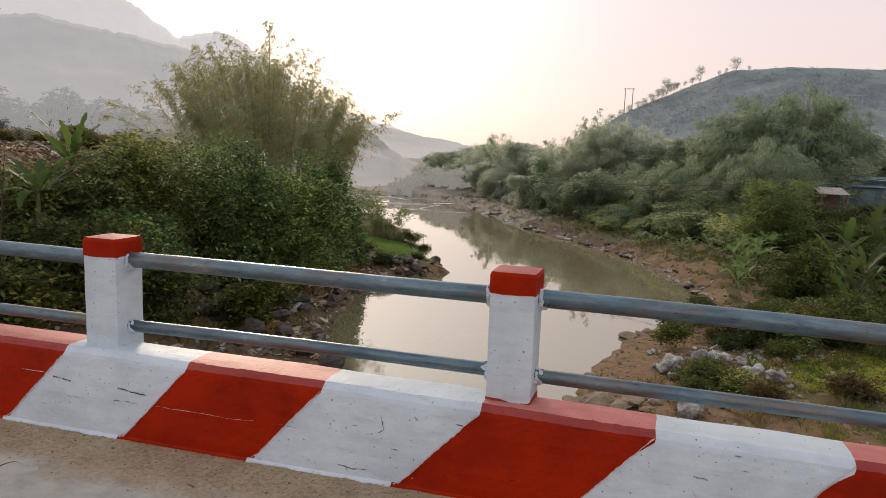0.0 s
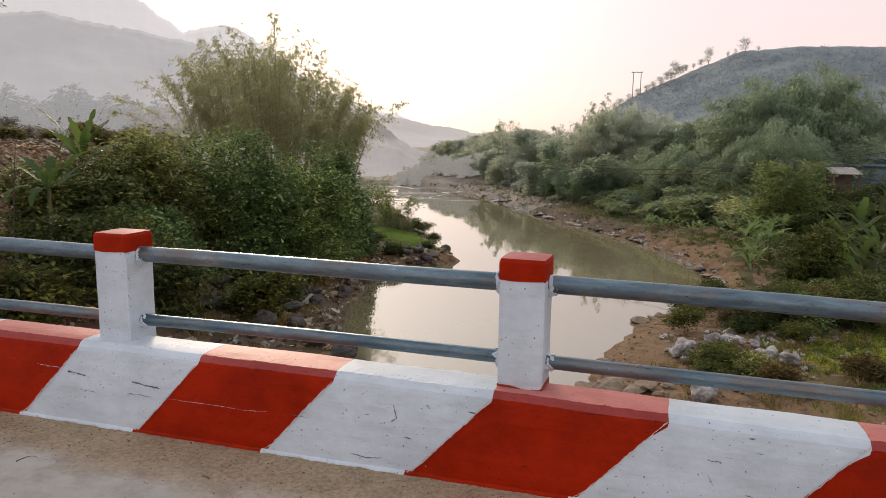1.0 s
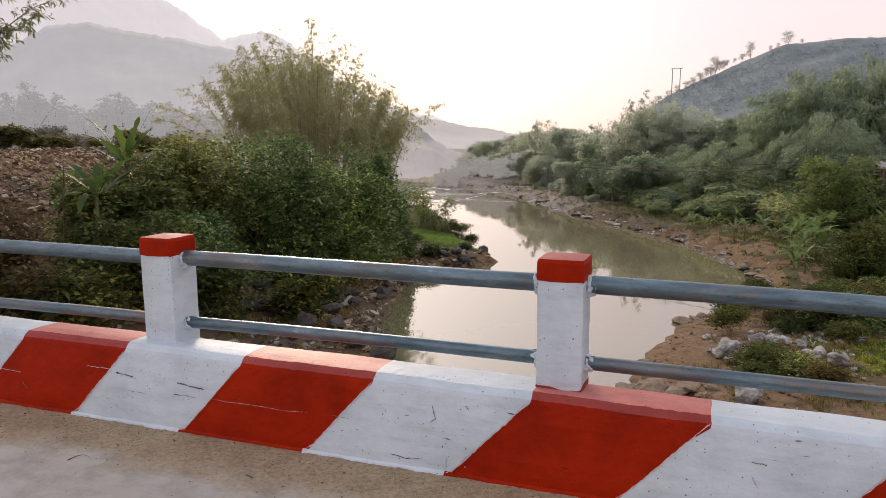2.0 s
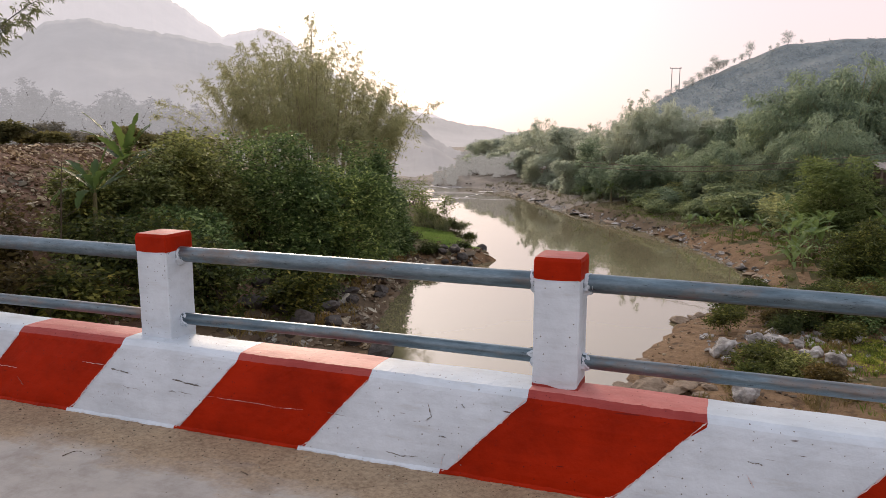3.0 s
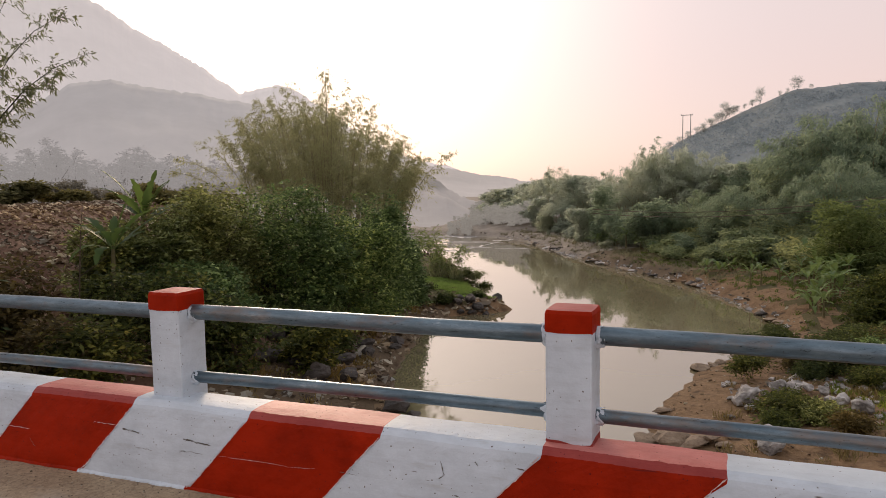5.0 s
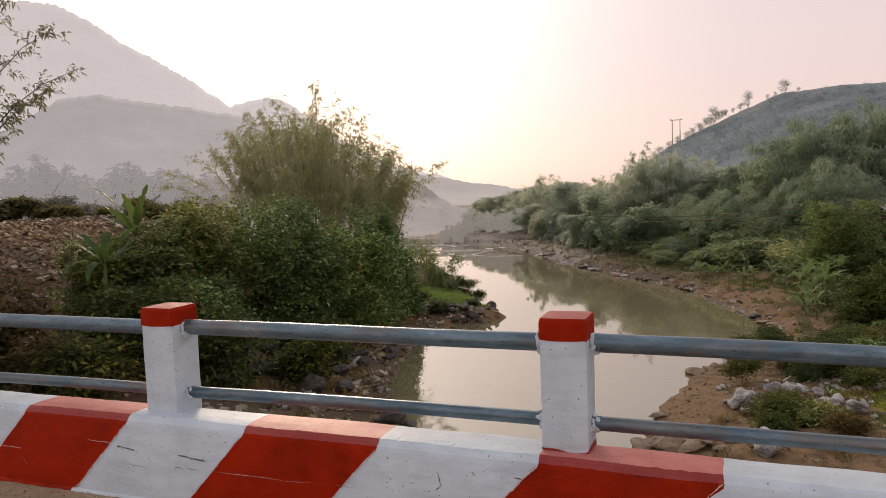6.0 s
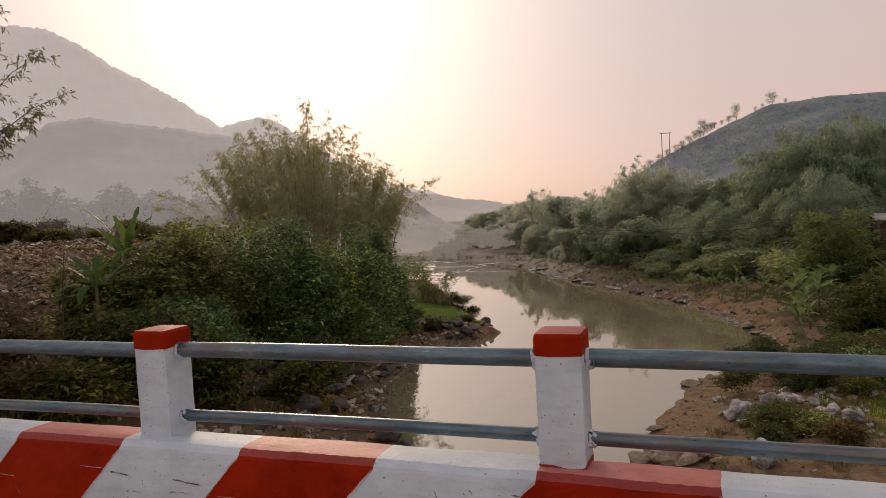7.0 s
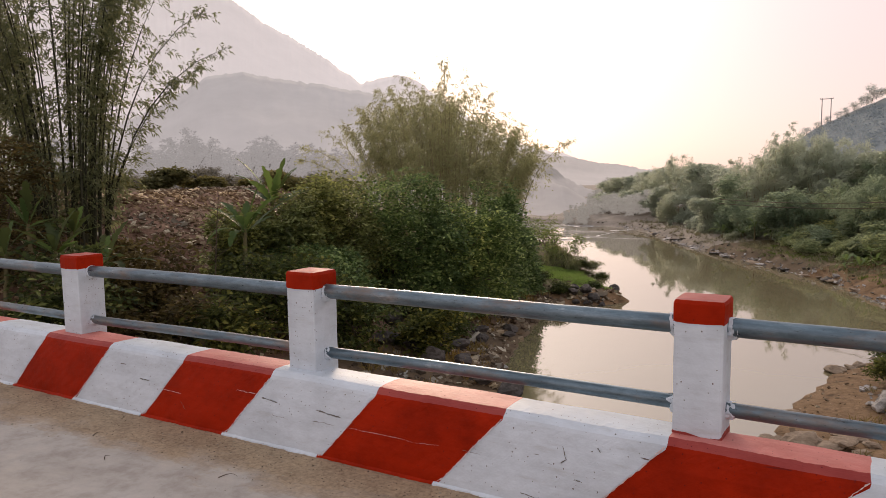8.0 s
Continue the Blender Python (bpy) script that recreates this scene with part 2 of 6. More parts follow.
def paint_mat(name, stops, pit, gloss=0.14):
    """Brushed masonry paint over rough concrete: brush drag, pits, grime."""
    m, n, l, b = nodes_of(name)
    broad = noise_tex(n, l, 3.5, 7, 0.65)
    r = ramp(n, stops)
    l.new(broad.outputs["Fac"], r.inputs[0])
    v = n.new("ShaderNodeTexVoronoi")
    v.inputs["Scale"].default_value = 62
    g = n.new("ShaderNodeNewGeometry")
    l.new(g.outputs["Position"], v.inputs["Vector"])
    size = n.new("ShaderNodeMath")
    size.operation = "MULTIPLY_ADD"
    pick = n.new("ShaderNodeSeparateColor")
    l.new(v.outputs["Color"], pick.inputs[0])
    l.new(pick.outputs[0], size.inputs[0])
    size.inputs[1].default_value, size.inputs[2].default_value = 0.74, -0.51
    less = n.new("ShaderNodeMath")
    less.operation = "LESS_THAN"
    l.new(v.outputs["Distance"], less.inputs[0])
    l.new(size.outputs[0], less.inputs[1])
    c = mix_col(n, l, less.outputs[0], r.outputs[0], pit)
    scratch = noise_tex(n, l, 3.1, 2, 0.5, (1.6, 1.0, 16.0))
    sc = ramp(n, [(0.745, (0, 0, 0)), (0.765, (1, 1, 1))])
    l.new(scratch.outputs["Fac"], sc.inputs[0])
    c = mix_col(n, l, sc.outputs[0], c, pit)
    streak = noise_tex(n, l, 9, 6, 0.7, (0.35, 1.0, 2.2))
    sr = ramp(n, [(0.42, (1.04, 1.04, 1.04)), (0.58, (0.95, 0.95, 0.95)), (0.75, (0.78, 0.74, 0.69))])
    l.new(streak.outputs["Fac"], sr.inputs[0])
    c = mix_col(n, l, 0.8, c, sr.outputs[0], "MULTIPLY")
    l.new(c, b.inputs["Base Color"])
    b.inputs["Roughness"].default_value = 0.5
    b.inputs["Specular IOR Level"].default_value = gloss
    grain = noise_tex(n, l, 60, 4, 0.6)
    wave = noise_tex(n, l, 9, 4, 0.6)
    first = bump(n, l, wave.outputs["Fac"], 0.35, 0.02, b)
    second = bump(n, l, grain.outputs["Fac"], 0.35, 0.004, b, first)
    inv = n.new("ShaderNodeMath")
    inv.operation = "SUBTRACT"
    inv.inputs[0].default_value = 1.0
    l.new(less.outputs[0], inv.inputs[1])
    bump(n, l, inv.outputs[0], 0.5, 0.004, b, second)
    return m


WHITE = paint_mat("white_masonry_paint", [(0.3, (0.49, 0.555, 0.61)), (0.6, (0.60, 0.675, 0.74))], (0.12, 0.10, 0.09))
RED = paint_mat("red_masonry_paint", [(0.3, (0.22, 0.011, 0.001)), (0.6, (0.35, 0.018, 0.002))], (0.15, 0.012, 0.008), 0.07)

# Reds with sky glare painted in for tops and chamfers; first also smears.
RED_SHEEN_SMEAR = paint_mat("red_sheen_and_smear", [(0.3, (0.26, 0.04, 0.035)), (0.6, (0.34, 0.065, 0.055))], (0.15, 0.02, 0.02))
RED_CHALK_GLARE = paint_mat("faded_red_with_glare", [(0.3, (0.46, 0.14, 0.12)), (0.6, (0.58, 0.21, 0.185))], (0.2, 0.06, 0.04))


def pipe_mat():
    """Galvanised steel gone dull: zinc patches, brown bloom, dark specks."""
    m, n, l, b = nodes_of("galvanised_pipe")
    t = noise_tex(n, l, 8, 8, 0.75, (0.3, 1, 1))
    r = ramp(n, [(0.25, (0.06, 0.095, 0.12)), (0.45, (0.105, 0.155, 0.19)), (0.60, (0.165, 0.23, 0.27)), (0.70, (0.38, 0.43, 0.455))])
    l.new(t.outputs["Fac"], r.inputs[0])
    s = noise_tex(n, l, 45, 5, 0.75, (0.15, 1, 1))
    sr = ramp(n, [(0.30, (0.62, 0.60, 0.57)), (0.6, (1.12, 1.12, 1.12))])
    l.new(s.outputs["Fac"], sr.inputs[0])
    c = mix_col(n, l, 0.8, r.outputs[0], sr.outputs[0], "MULTIPLY")
    bloom = noise_tex(n, l, 3.2, 6, 0.7, (0.5, 1.4, 1.4))
    br = ramp(n, [(0.50, (0, 0, 0)), (0.66, (0.75, 0.75, 0.75))])
    l.new(bloom.outputs["Fac"], br.inputs[0])
    c = mix_col(n, l, br.outputs[0], c, (0.20, 0.145, 0.105))
    speck = noise_tex(n, l, 120, 2, 0.5)
    kr = ramp(n, [(0.70, (0, 0, 0)), (0.74, (0.8, 0.8, 0.8))])
    l.new(speck.outputs["Fac"], kr.inputs[0])
    c = mix_col(n, l, kr.outputs[0], c, (0.05, 0.04, 0.035))
    l.new(c, b.inputs["Base Color"])
    rough = ramp(n, [(0.3, (0.24, 0.24, 0.24)), (0.7, (0.44, 0.44, 0.44))])
    l.new(s.outputs["Fac"], rough.inputs[0])
    l.new(rough.outputs[0], b.inputs["Roughness"])
    b.inputs["Metallic"].default_value = 0.65
    bump(n, l, s.outputs["Fac"], 0.15, 0.002, b)
    return m


PIPE = pipe_mat()


def deck_mat():
    """Grey concrete roadway, with brown grit washed up along the foot of the kerb."""
    m, n, l, b = nodes_of("dusty_concrete")
    t = noise_tex(n, l, 1.6, 7, 0.65, (0.35, 1.0, 1.0))
    r = ramp(n, [(0.3, (0.31, 0.285, 0.25)), (0.5, (0.42, 0.395, 0.36)), (0.7, (0.50, 0.48, 0.445))])
    l.new(t.outputs["Fac"], r.inputs[0])
    f = noise_tex(n, l, 38, 9, 0.78)
    grit = ramp(n, [(0.32, (0.155, 0.105, 0.058)), (0.5, (0.32, 0.235, 0.145)), (0.68, (0.46, 0.36, 0.235))])
    l.new(f.outputs["Fac"], grit.inputs[0])
    g = n.new("ShaderNodeNewGeometry")
    sep = n.new("ShaderNodeSeparateXYZ")
    l.new(g.outputs["Position"], sep.inputs[0])
    wob = noise_tex(n, l, 2.3, 6, 0.7, (0.5, 1.0, 1.0))
    add = n.new("ShaderNodeMath")
    add.operation = "MULTIPLY_ADD"
    l.new(wob.outputs["Fac"], add.inputs[0])
    add.inputs[1].default_value = 0.95
    l.new(sep.outputs["Y"], add.inputs[2])
    edge = ramp(n, [(0.52, (0.08, 0.08, 0.08)), (0.60, (0.55, 0.55, 0.55)), (0.72, (0.95, 0.95, 0.95))])
    rng = n.new("ShaderNodeMapRange")
    rng.inputs["From Min"].default_value, rng.inputs["From Max"].default_value = -0.75, 0.35
    l.new(add.outputs[0], rng.inputs["Value"])
    l.new(rng.outputs[0], edge.inputs[0])
    damp = noise_tex(n, l, 4.5, 8, 0.7)
    dr = ramp(n, [(0.36, (0.62, 0.58, 0.54)), (0.52, (1.0, 1.0, 1.0)), (0.66, (1.18, 1.15, 1.10))])
    l.new(damp.outputs["Fac"], dr.inputs[0])
    c = mix_col(n, l, edge.outputs[0], r.outputs[0], grit.outputs[0])
    l.new(mix_col(n, l, 0.6, c, dr.outputs[0], "MULTIPLY"), b.inputs["Base Color"])
    b.inputs["Roughness"].default_value = 0.85
    bump(n, l, f.outputs["Fac"], 0.5, 0.008, b)
    return m


DECK = deck_mat()


# ---------- builders ----------
def mesh_of(name, verts, faces, mat=None, smooth=False):
    me = bpy.data.meshes.new(name)
    me.from_pydata(np.asarray(verts, float).tolist(), [], faces if isinstance(faces, list) else faces.tolist())
    if mat:
        me.materials.append(mat)
    if smooth:
        me.polygons.foreach_set("use_smooth", [True] * len(me.polygons))
    me.update()
    return me


def part(name, me, parent, label=""):
    ob = new(name, me)
    ob.parent = parent
    if label:
        ob["label"] = label
    return ob


def thing(name, loc, label, category, group="", kind="", rz=0.0, s=1.0):
    ob = new(name)
    ob.matrix_basis = pose(*loc, 0, 0, rz) @ Matrix.Diagonal((s, s, s, 1))
    return tagged(ob, label, category, group, kind)


def tube(points, radii, sides=6):
    """A tapered tube along points: verts and quads."""
    p = np.asarray(points, float)
    d = np.gradient(p, axis=0)
    d /= np.linalg.norm(d, axis=1, keepdims=True) + 1e-9
    ref = np.where(np.abs(d[:, 2:3]) > 0.9, [[1.0, 0, 0]], [[0, 0, 1.0]])
    a = np.cross(d, ref)
    a /= np.linalg.norm(a, axis=1, keepdims=True) + 1e-9
    b = np.cross(d, a)
    ang = np.linspace(0, 2 * np.pi, sides, endpoint=False)
    ring = np.cos(ang)[None, :, None] * a[:, None] + np.sin(ang)[None, :, None] * b[:, None]
    v = (p[:, None] + ring * np.asarray(radii, float)[:, None, None]).reshape(-1, 3)
    f = [(i * sides + j, i * sides + (j + 1) % sides, (i + 1) * sides + (j + 1) % sides, (i + 1) * sides + j)
         for i in range(len(p) - 1) for j in range(sides)]
    return v, f


def joined(pieces):
    """Several (verts, faces) as one."""
    vs, fs, at = [], [], 0
    for v, f in pieces:
        vs.append(v)
        fs += [tuple(i + at for i in q) for q in f]
        at += len(v)
    return np.concatenate(vs), fs


def unit(v):
    return v / (np.linalg.norm(v, axis=-1, keepdims=True) + 1e-9)


def leaves(base, way, length, width, rng, droop=0.15, flat=0.0, corners=4):
    """Pointed leaves, one four-cornered blade each, at base along way."""
    n = len(base)
    way = unit(way)
    side = unit(np.cross(way, [0, 0, 1.0]) * flat + np.cross(way, rng.normal(size=(n, 3))) * (1 - flat))
    L, W = np.broadcast_to(length, n)[:, None], np.broadcast_to(width, n)[:, None]
    mid = base + way * L * 0.45
    tip = base + way * L
    tip[:, 2] -= (L * droop)[:, 0]
    if corners == 3:
        v = np.stack([base + side * W / 2, tip, base - side * W / 2], 1).reshape(-1, 3)
        return v, np.arange(3 * n).reshape(-1, 3)
    v = np.stack([base, mid + side * W / 2, tip, mid - side * W / 2], 1).reshape(-1, 3)
    return v, np.arange(4 * n).reshape(-1, 4)


def crown_points(rng, radii, lobes, clumps, per, spread, low=-0.6, lump=(0.28, 0.5), apart=(0.25, 0.75)):
    """Leaf bases and ways for a crown of several uneven lobes with gaps between."""
    r = np.array(radii)
    lc = unit(rng.normal(size=(lobes, 3))) * rng.uniform(*apart, (lobes, 1))
    lc[:, 2] = rng.uniform(low, 0.7, lobes)
    lr = rng.uniform(*lump, lobes)
    pick = rng.integers(0, lobes, clumps)
    out = unit(rng.normal(size=(clumps, 3)) + [0, 0, 0.25])
    far = rng.uniform(0.74, 1.1, clumps) * np.where(rng.random(clumps) < 0.12, 1.25, 1.0) * np.where(rng.random(clumps) < 0.2, 0.6, 1.0)
    c = (lc[pick] + out * (lr[pick] * far)[:, None]) * r
    # each clump is a flat spray of leaves round a twig's end
    base = np.repeat(c, per, 0) + rng.normal(size=(clumps * per, 3)) * [spread, spread, spread * 0.4]
    way = np.repeat(out, per, 0) * [0.5, 0.5, 0.25] + rng.normal(size=(clumps * per, 3)) * [0.8, 0.8, 0.28]
    return c, base, way


def shrub(name, loc, radii, seed, leaf, label, category, lobes=9, clumps=260, per=45, size=(0.16, 0.075), spread=0.28, lift=0.75, stems=5, bark=None, group="", low=-0.6, corners=4, flat=0.62, lump=(0.28, 0.5), apart=(0.25, 0.75)):
    """A bush or tree: stems from one foot, limbs to the lobes, a crown of many small leaves."""
    rng = np.random.default_rng(seed)
    root = thing(name, loc, label, category, group)
    c, base, way = crown_points(rng, radii, lobes, clumps, per, spread, low, lump, apart)
    centre = np.array([0, 0, radii[2] * lift])
    c, base = c + centre, base + centre
    keep = base[:, 2] > 0.05
    n = int(keep.sum())
    v, f = leaves(base[keep], way[keep], size[0] * rng.uniform(0.6, 1.3, n), size[1] * rng.uniform(0.7, 1.2, n), rng, 0.14, flat, corners)
    wood = bark or BARK
    ends = c[rng.choice(len(c), stems * 4, replace=False)]
    s = np.linspace(0, 1, 5)[:, None]
    for k in range(stems):
        fork = ends[k] * [0.45, 0.45, 0.6]
        v0, f0 = tube(s * fork + np.sin(s * 5 + k) * [0.06, 0.05, 0], np.linspace(0.05, 0.03, 5) * (radii[2] / 2.5), 6)
        stem = part("trunk", mesh_of("trunk", v0, f0, wood, True), root)
        limbs = []
        for e in ends[stems + 3 * k: stems + 3 * k + 3]:
            if e[2] > fork[2] * 0.6:
                limbs.append(tube(fork + s * (e - fork) + np.sin(s * 4 + k) * [0.08, 0.05, 0.05], np.linspace(0.028, 0.008, 5) * (radii[2] / 2.5), 4))
        if limbs:
            part("limb", mesh_of("limb", *joined(limbs), wood, True), stem)
    part("crown", mesh_of("crown", v, f, leaf), root)
    return root


def bamboo(name, loc, seed, culms, height, foot, lean, leaf, culm_mat, label, size=(0.26, 0.05), twigs=34, per=7, bare=0.3, thick=0.045, toward=(0, 0), group="", strays=(), reach=1.0, fall=0.22, corners=4, arch=1.0, lower_side=(0, 0)):
    """A bamboo clump: arching culms from a tight foot, feathery side twigs with narrow leaves."""
    rng = np.random.default_rng(seed)
    root = thing(name, loc, label, "bamboo", group)
    s = np.linspace(0, 1, 9)
    all_b, all_w, twig_tubes = [], [], []
    for k in range(culms + len(strays)):
        a, q = rng.uniform(0, 2 * np.pi), np.sqrt(rng.uniform(0, 1))
        if k >= culms:
            a, q = radians(strays[k - culms][0]), 1.0
        out = np.array([np.cos(a), np.sin(a), 0])
        h = height * rng.uniform(0.8, 1.0) * (1.0 - fall * q) * (1.0 - 0.30 * q * float(out[0] * lower_side[0] + out[1] * lower_side[1]))
        le = lean * (0.15 + q) * rng.uniform(0.6, 1.3)
        if k >= culms:
            h, le = strays[k - culms][1:]
        p = out * foot * q + s[:, None] ** 1.8 * out * le * h + s[:, None] ** 2 * np.array([*toward, 0]) * h
        p += s[:, None] ** 6 * (out * 0.06 - np.array([0, 0, 0.03])) * arch * h * rng.uniform(0.1, 1.3)
        p[:, 2] += h * (s - 0.35 * le * s ** 3)
        v, f = tube(p, thick * (1.05 - s * 0.93), 5)
        part("culm", mesh_of("culm", v, f, culm_mat, True), root)
        u = bare + (1 - bare) * rng.uniform(0, 1, twigs) ** 0.8
        at = np.stack([np.interp(u, s, p[:, i]) for i in range(3)], 1)
        w = unit(rng.normal(size=(twigs, 3)) * [1, 1, 0.45] + out * 0.5 + [0, 0, 0.25])
        tl = rng.uniform(0.25, 0.95, twigs) * reach * rng.uniform(0.6, 1.5) * (1.15 - 0.6 * u)
        for i in range(0, twigs, 3 if corners == 4 else 10):
            twig_tubes.append(tube([at[i], at[i] + w[i] * tl[i] * 0.6, at[i] + w[i] * tl[i] - [0, 0, 0.15 * tl[i]]], [0.008, 0.006, 0.003], 3))
        j = rng.uniform(0.25, 1.05, (twigs, per, 1))
        b = at[:, None] + w[:, None] * tl[:, None, None] * j + rng.normal(size=(twigs, per, 3)) * 0.05
        b[..., 2] -= (0.18 * tl[:, None, None] * j ** 2)[..., 0]
        all_b.append(b.reshape(-1, 3))
        all_w.append((w[:, None] * 0.8 + rng.normal(size=(twigs, per, 3)) * 0.6 + [0, 0, -0.35]).reshape(-1, 3))
    b, w = np.concatenate(all_b), np.concatenate(all_w)
    v, f = leaves(b, w, size[0] * rng.uniform(0.6, 1.3, len(b)), size[1] * rng.uniform(0.7, 1.3, len(b)), rng, 0.3, 0.0, corners)
    part("foliage", mesh_of("foliage", v, f, leaf), root)
    part("twig_growth", mesh_of("twig_growth", *joined(twig_tubes), culm_mat), root)["kind"] = "stuff"
    return root


def plume_bamboo(name, loc, seed, culms, height, foot, leaf, culm_mat, label, group, sprays=30, per=13, size=(0.28, 0.08)):
    """A bamboo grove clump of nodding plumes: culms arch outward and droop, heavy with hanging leaves."""
    rng = np.random.default_rng(seed)
    root = thing(name, loc, label, "bamboo", group)
    s = np.linspace(0, 1, 12)
    all_b, all_w = [], []
    for k in range(culms):
        a, q = 2.4 * k + rng.uniform(-0.4, 0.4), np.sqrt((k + 0.5) / culms)
        out = np.array([np.cos(a), np.sin(a), 0])
        h = height * rng.uniform(0.8, 1.0) * (1.0 - 0.34 * q ** 2)
        reach = height * (0.05 + 0.30 * q) * rng.uniform(0.7, 1.25)
        p = out * (foot * q + reach * s[:, None] ** 2.0)
        p[:, 2] = h * (1.42 * s - (0.44 + 0.25 * q) * s ** 2.6)
        part("culm", mesh_of("culm", *tube(p, 0.045 * (1.05 - s * 0.9), 4), culm_mat, True), root)
        u = 0.15 + 0.85 * rng.uniform(0, 1, sprays) ** 0.75
        at = np.stack([np.interp(u, s, p[:, i]) for i in range(3)], 1)
        at += rng.normal(size=(sprays, 3)) * [0.42, 0.42, 0.3] * (1.25 - u[:, None] * 0.75) * height / 8
        b = at[:, None] + rng.normal(size=(sprays, per, 3)) * [0.2, 0.2, 0.14]
        w = out * 0.5 + rng.normal(size=(sprays, per, 3)) * 0.55 + [0, 0, -0.45]
        all_b.append(b.reshape(-1, 3))
        all_w.append(w.reshape(-1, 3))
    b, w = np.concatenate(all_b), np.concatenate(all_w)
    keep = b[:, 2] > 0.1
    b, w = b[keep], w[keep]
    v, f = leaves(b, w, size[0] * rng.uniform(0.6, 1.3, len(b)), size[1] * rng.uniform(0.7, 1.3, len(b)), rng, 0.3, 0.3, 3)
    part("foliage", mesh_of("foliage", v, f, leaf), root)
    return root


def blade_mesh(length, width, arch, seed, droop=1.0, leaf=None):
    """A banana leaf: long blade folded along its rib, arching over, with torn edges."""
    rng = np.random.default_rng(seed)
    n = 17
    s = np.linspace(0, 1, n)
    x = length * (s - 0.12 * arch * s ** 2)
    z = length * (0.75 * s - arch * droop * s ** 2.2)
    w = width * np.clip(np.sin(np.pi * np.clip((s - 0.10) / 0.92, 0, 1)) ** 0.6, 0.03, 1) * 0.5
    wl, wr = w * rng.uniform(0.45, 1.08, n), w * rng.uniform(0.45, 1.08, n)
    v, f = [], []
    for i in range(n):
        v += [(x[i], 0, z[i]), (x[i] + 0.03, wl[i], z[i] + wl[i] * 0.28), (x[i] + 0.03, -wr[i], z[i] + wr[i] * 0.28)]
    for i in range(n - 1):
        a, b = 3 * i, 3 * i + 3
        f += [(a, b, b + 1, a + 1), (a, a + 2, b + 2, b)]
    return mesh_of("leaf", v, f, leaf or LEAF_BANANA, True)


BLADES = [blade_mesh(1.9, 0.50, 0.55, 1), blade_mesh(1.7, 0.48, 0.85, 2), blade_mesh(2.0, 0.46, 0.35, 3), blade_mesh(1.5, 0.42, 1.1, 4)]
PALE_BLADES = [blade_mesh(1.6, 0.50, 0.40, 5, leaf=LEAF_GARDEN), blade_mesh(1.5, 0.48, 0.65, 6, leaf=LEAF_GARDEN), blade_mesh(1.5, 0.46, 0.5, 7, leaf=LEAF_GARDEN), blade_mesh(1.3, 0.44, 0.95, 8, leaf=LEAF_GARDEN)]
TALL_BLADES = [blade_mesh(2.0, 0.50, 0.15, 9), blade_mesh(1.8, 0.46, 0.28, 10), blade_mesh(1.9, 0.44, 0.40, 11), blade_mesh(1.5, 0.42, 0.75, 12)]


def banana_stem_mesh(h, seed):
    s = np.linspace(0, 1, 6)
    v, f = tube(np.stack([0.06 * np.sin(s * 3 + seed), 0.04 * s, h * s], 1), 0.12 - 0.07 * s, 8)
    return mesh_of("stem", v, f, STEM, True)


DARK_BLADES = [blade_mesh(1.9, 0.50, 0.30, 13, leaf=LEAF_LOW), blade_mesh(1.8, 0.46, 0.45, 14, leaf=LEAF_LOW), blade_mesh(1.7, 0.44, 0.60, 15, leaf=LEAF_LOW), blade_mesh(1.6, 0.44, 0.15, 16)]
STEMS = [banana_stem_mesh(0.75, 1), banana_stem_mesh(0.5, 2), banana_stem_mesh(1.6, 3), banana_stem_mesh(2.9, 4)]


def banana(loc, seed, s=1.0, n=7, label="young green banana plant with arching torn leaves", group="banana plants on the river bank", tall=False, garden=False, leaf_s=1.0, shaded=False):
    rng = np.random.default_rng(seed)
    root = thing("banana_plant", loc, label, "banana plant", group, rz=rng.uniform(0, 360), s=s)
    k = 3 if tall else int(rng.integers(0, 3 if garden else 2))
    part("stem", STEMS[k], root)
    for i in range(n):
        ob = part("leaf", (PALE_BLADES if garden else DARK_BLADES if shaded else TALL_BLADES if tall else BLADES)[int(rng.integers(0, 4))], root)
        ob.matrix_basis = pose(0, 0, (0.72, 0.47, 1.55, 2.84)[k] - 0.05 * rng.random(), 0, rng.uniform(-42, 6 if n < 10 else 30) if tall else rng.uniform(-35, 12), i * 137.5 + rng.uniform(-20, 20)) @ Matrix.Diagonal((*[leaf_s * rng.uniform(0.7, 1.1)] * 3, 1))
    return root


def rock_mesh(seed, mat, flat=0.6, sub=3):
    bm = bmesh.new()
    bmesh.ops.create_icosphere(bm, subdivisions=sub, radius=1)
    off = Vector((seed * 7.3, seed * 3.1, seed * 5.7))
    rng = np.random.default_rng(seed)
    cuts = [Vector(unit(rng.normal(size=3))) for _ in range(7)]
    for vert in bm.verts:
        co = vert.co.copy()
        for c in cuts:
            over = co.dot(c) - 0.62
            if over > 0:
                co -= c * over * 0.85
        k = 1 + 0.30 * noise.noise(co * 1.3 + off) + 0.17 * noise.noise(co * 3.1 + off) + 0.08 * noise.noise(co * 7 + off)
        vert.co = Vector((co.x * k, co.y * k * 0.8, co.z * k * flat))
    me = bpy.data.meshes.new("rock")
    bm.to_mesh(me)
    bm.free()
    me.materials.append(mat)
    return me


ROCKS = {"grey": [rock_mesh(k, ROCK) for k in range(5)], "brown": [rock_mesh(10 + k, ROCK_BROWN, 0.45) for k in range(4)], "dark": [rock_mesh(20 + k, ROCK_DARK) for k in range(5)]}
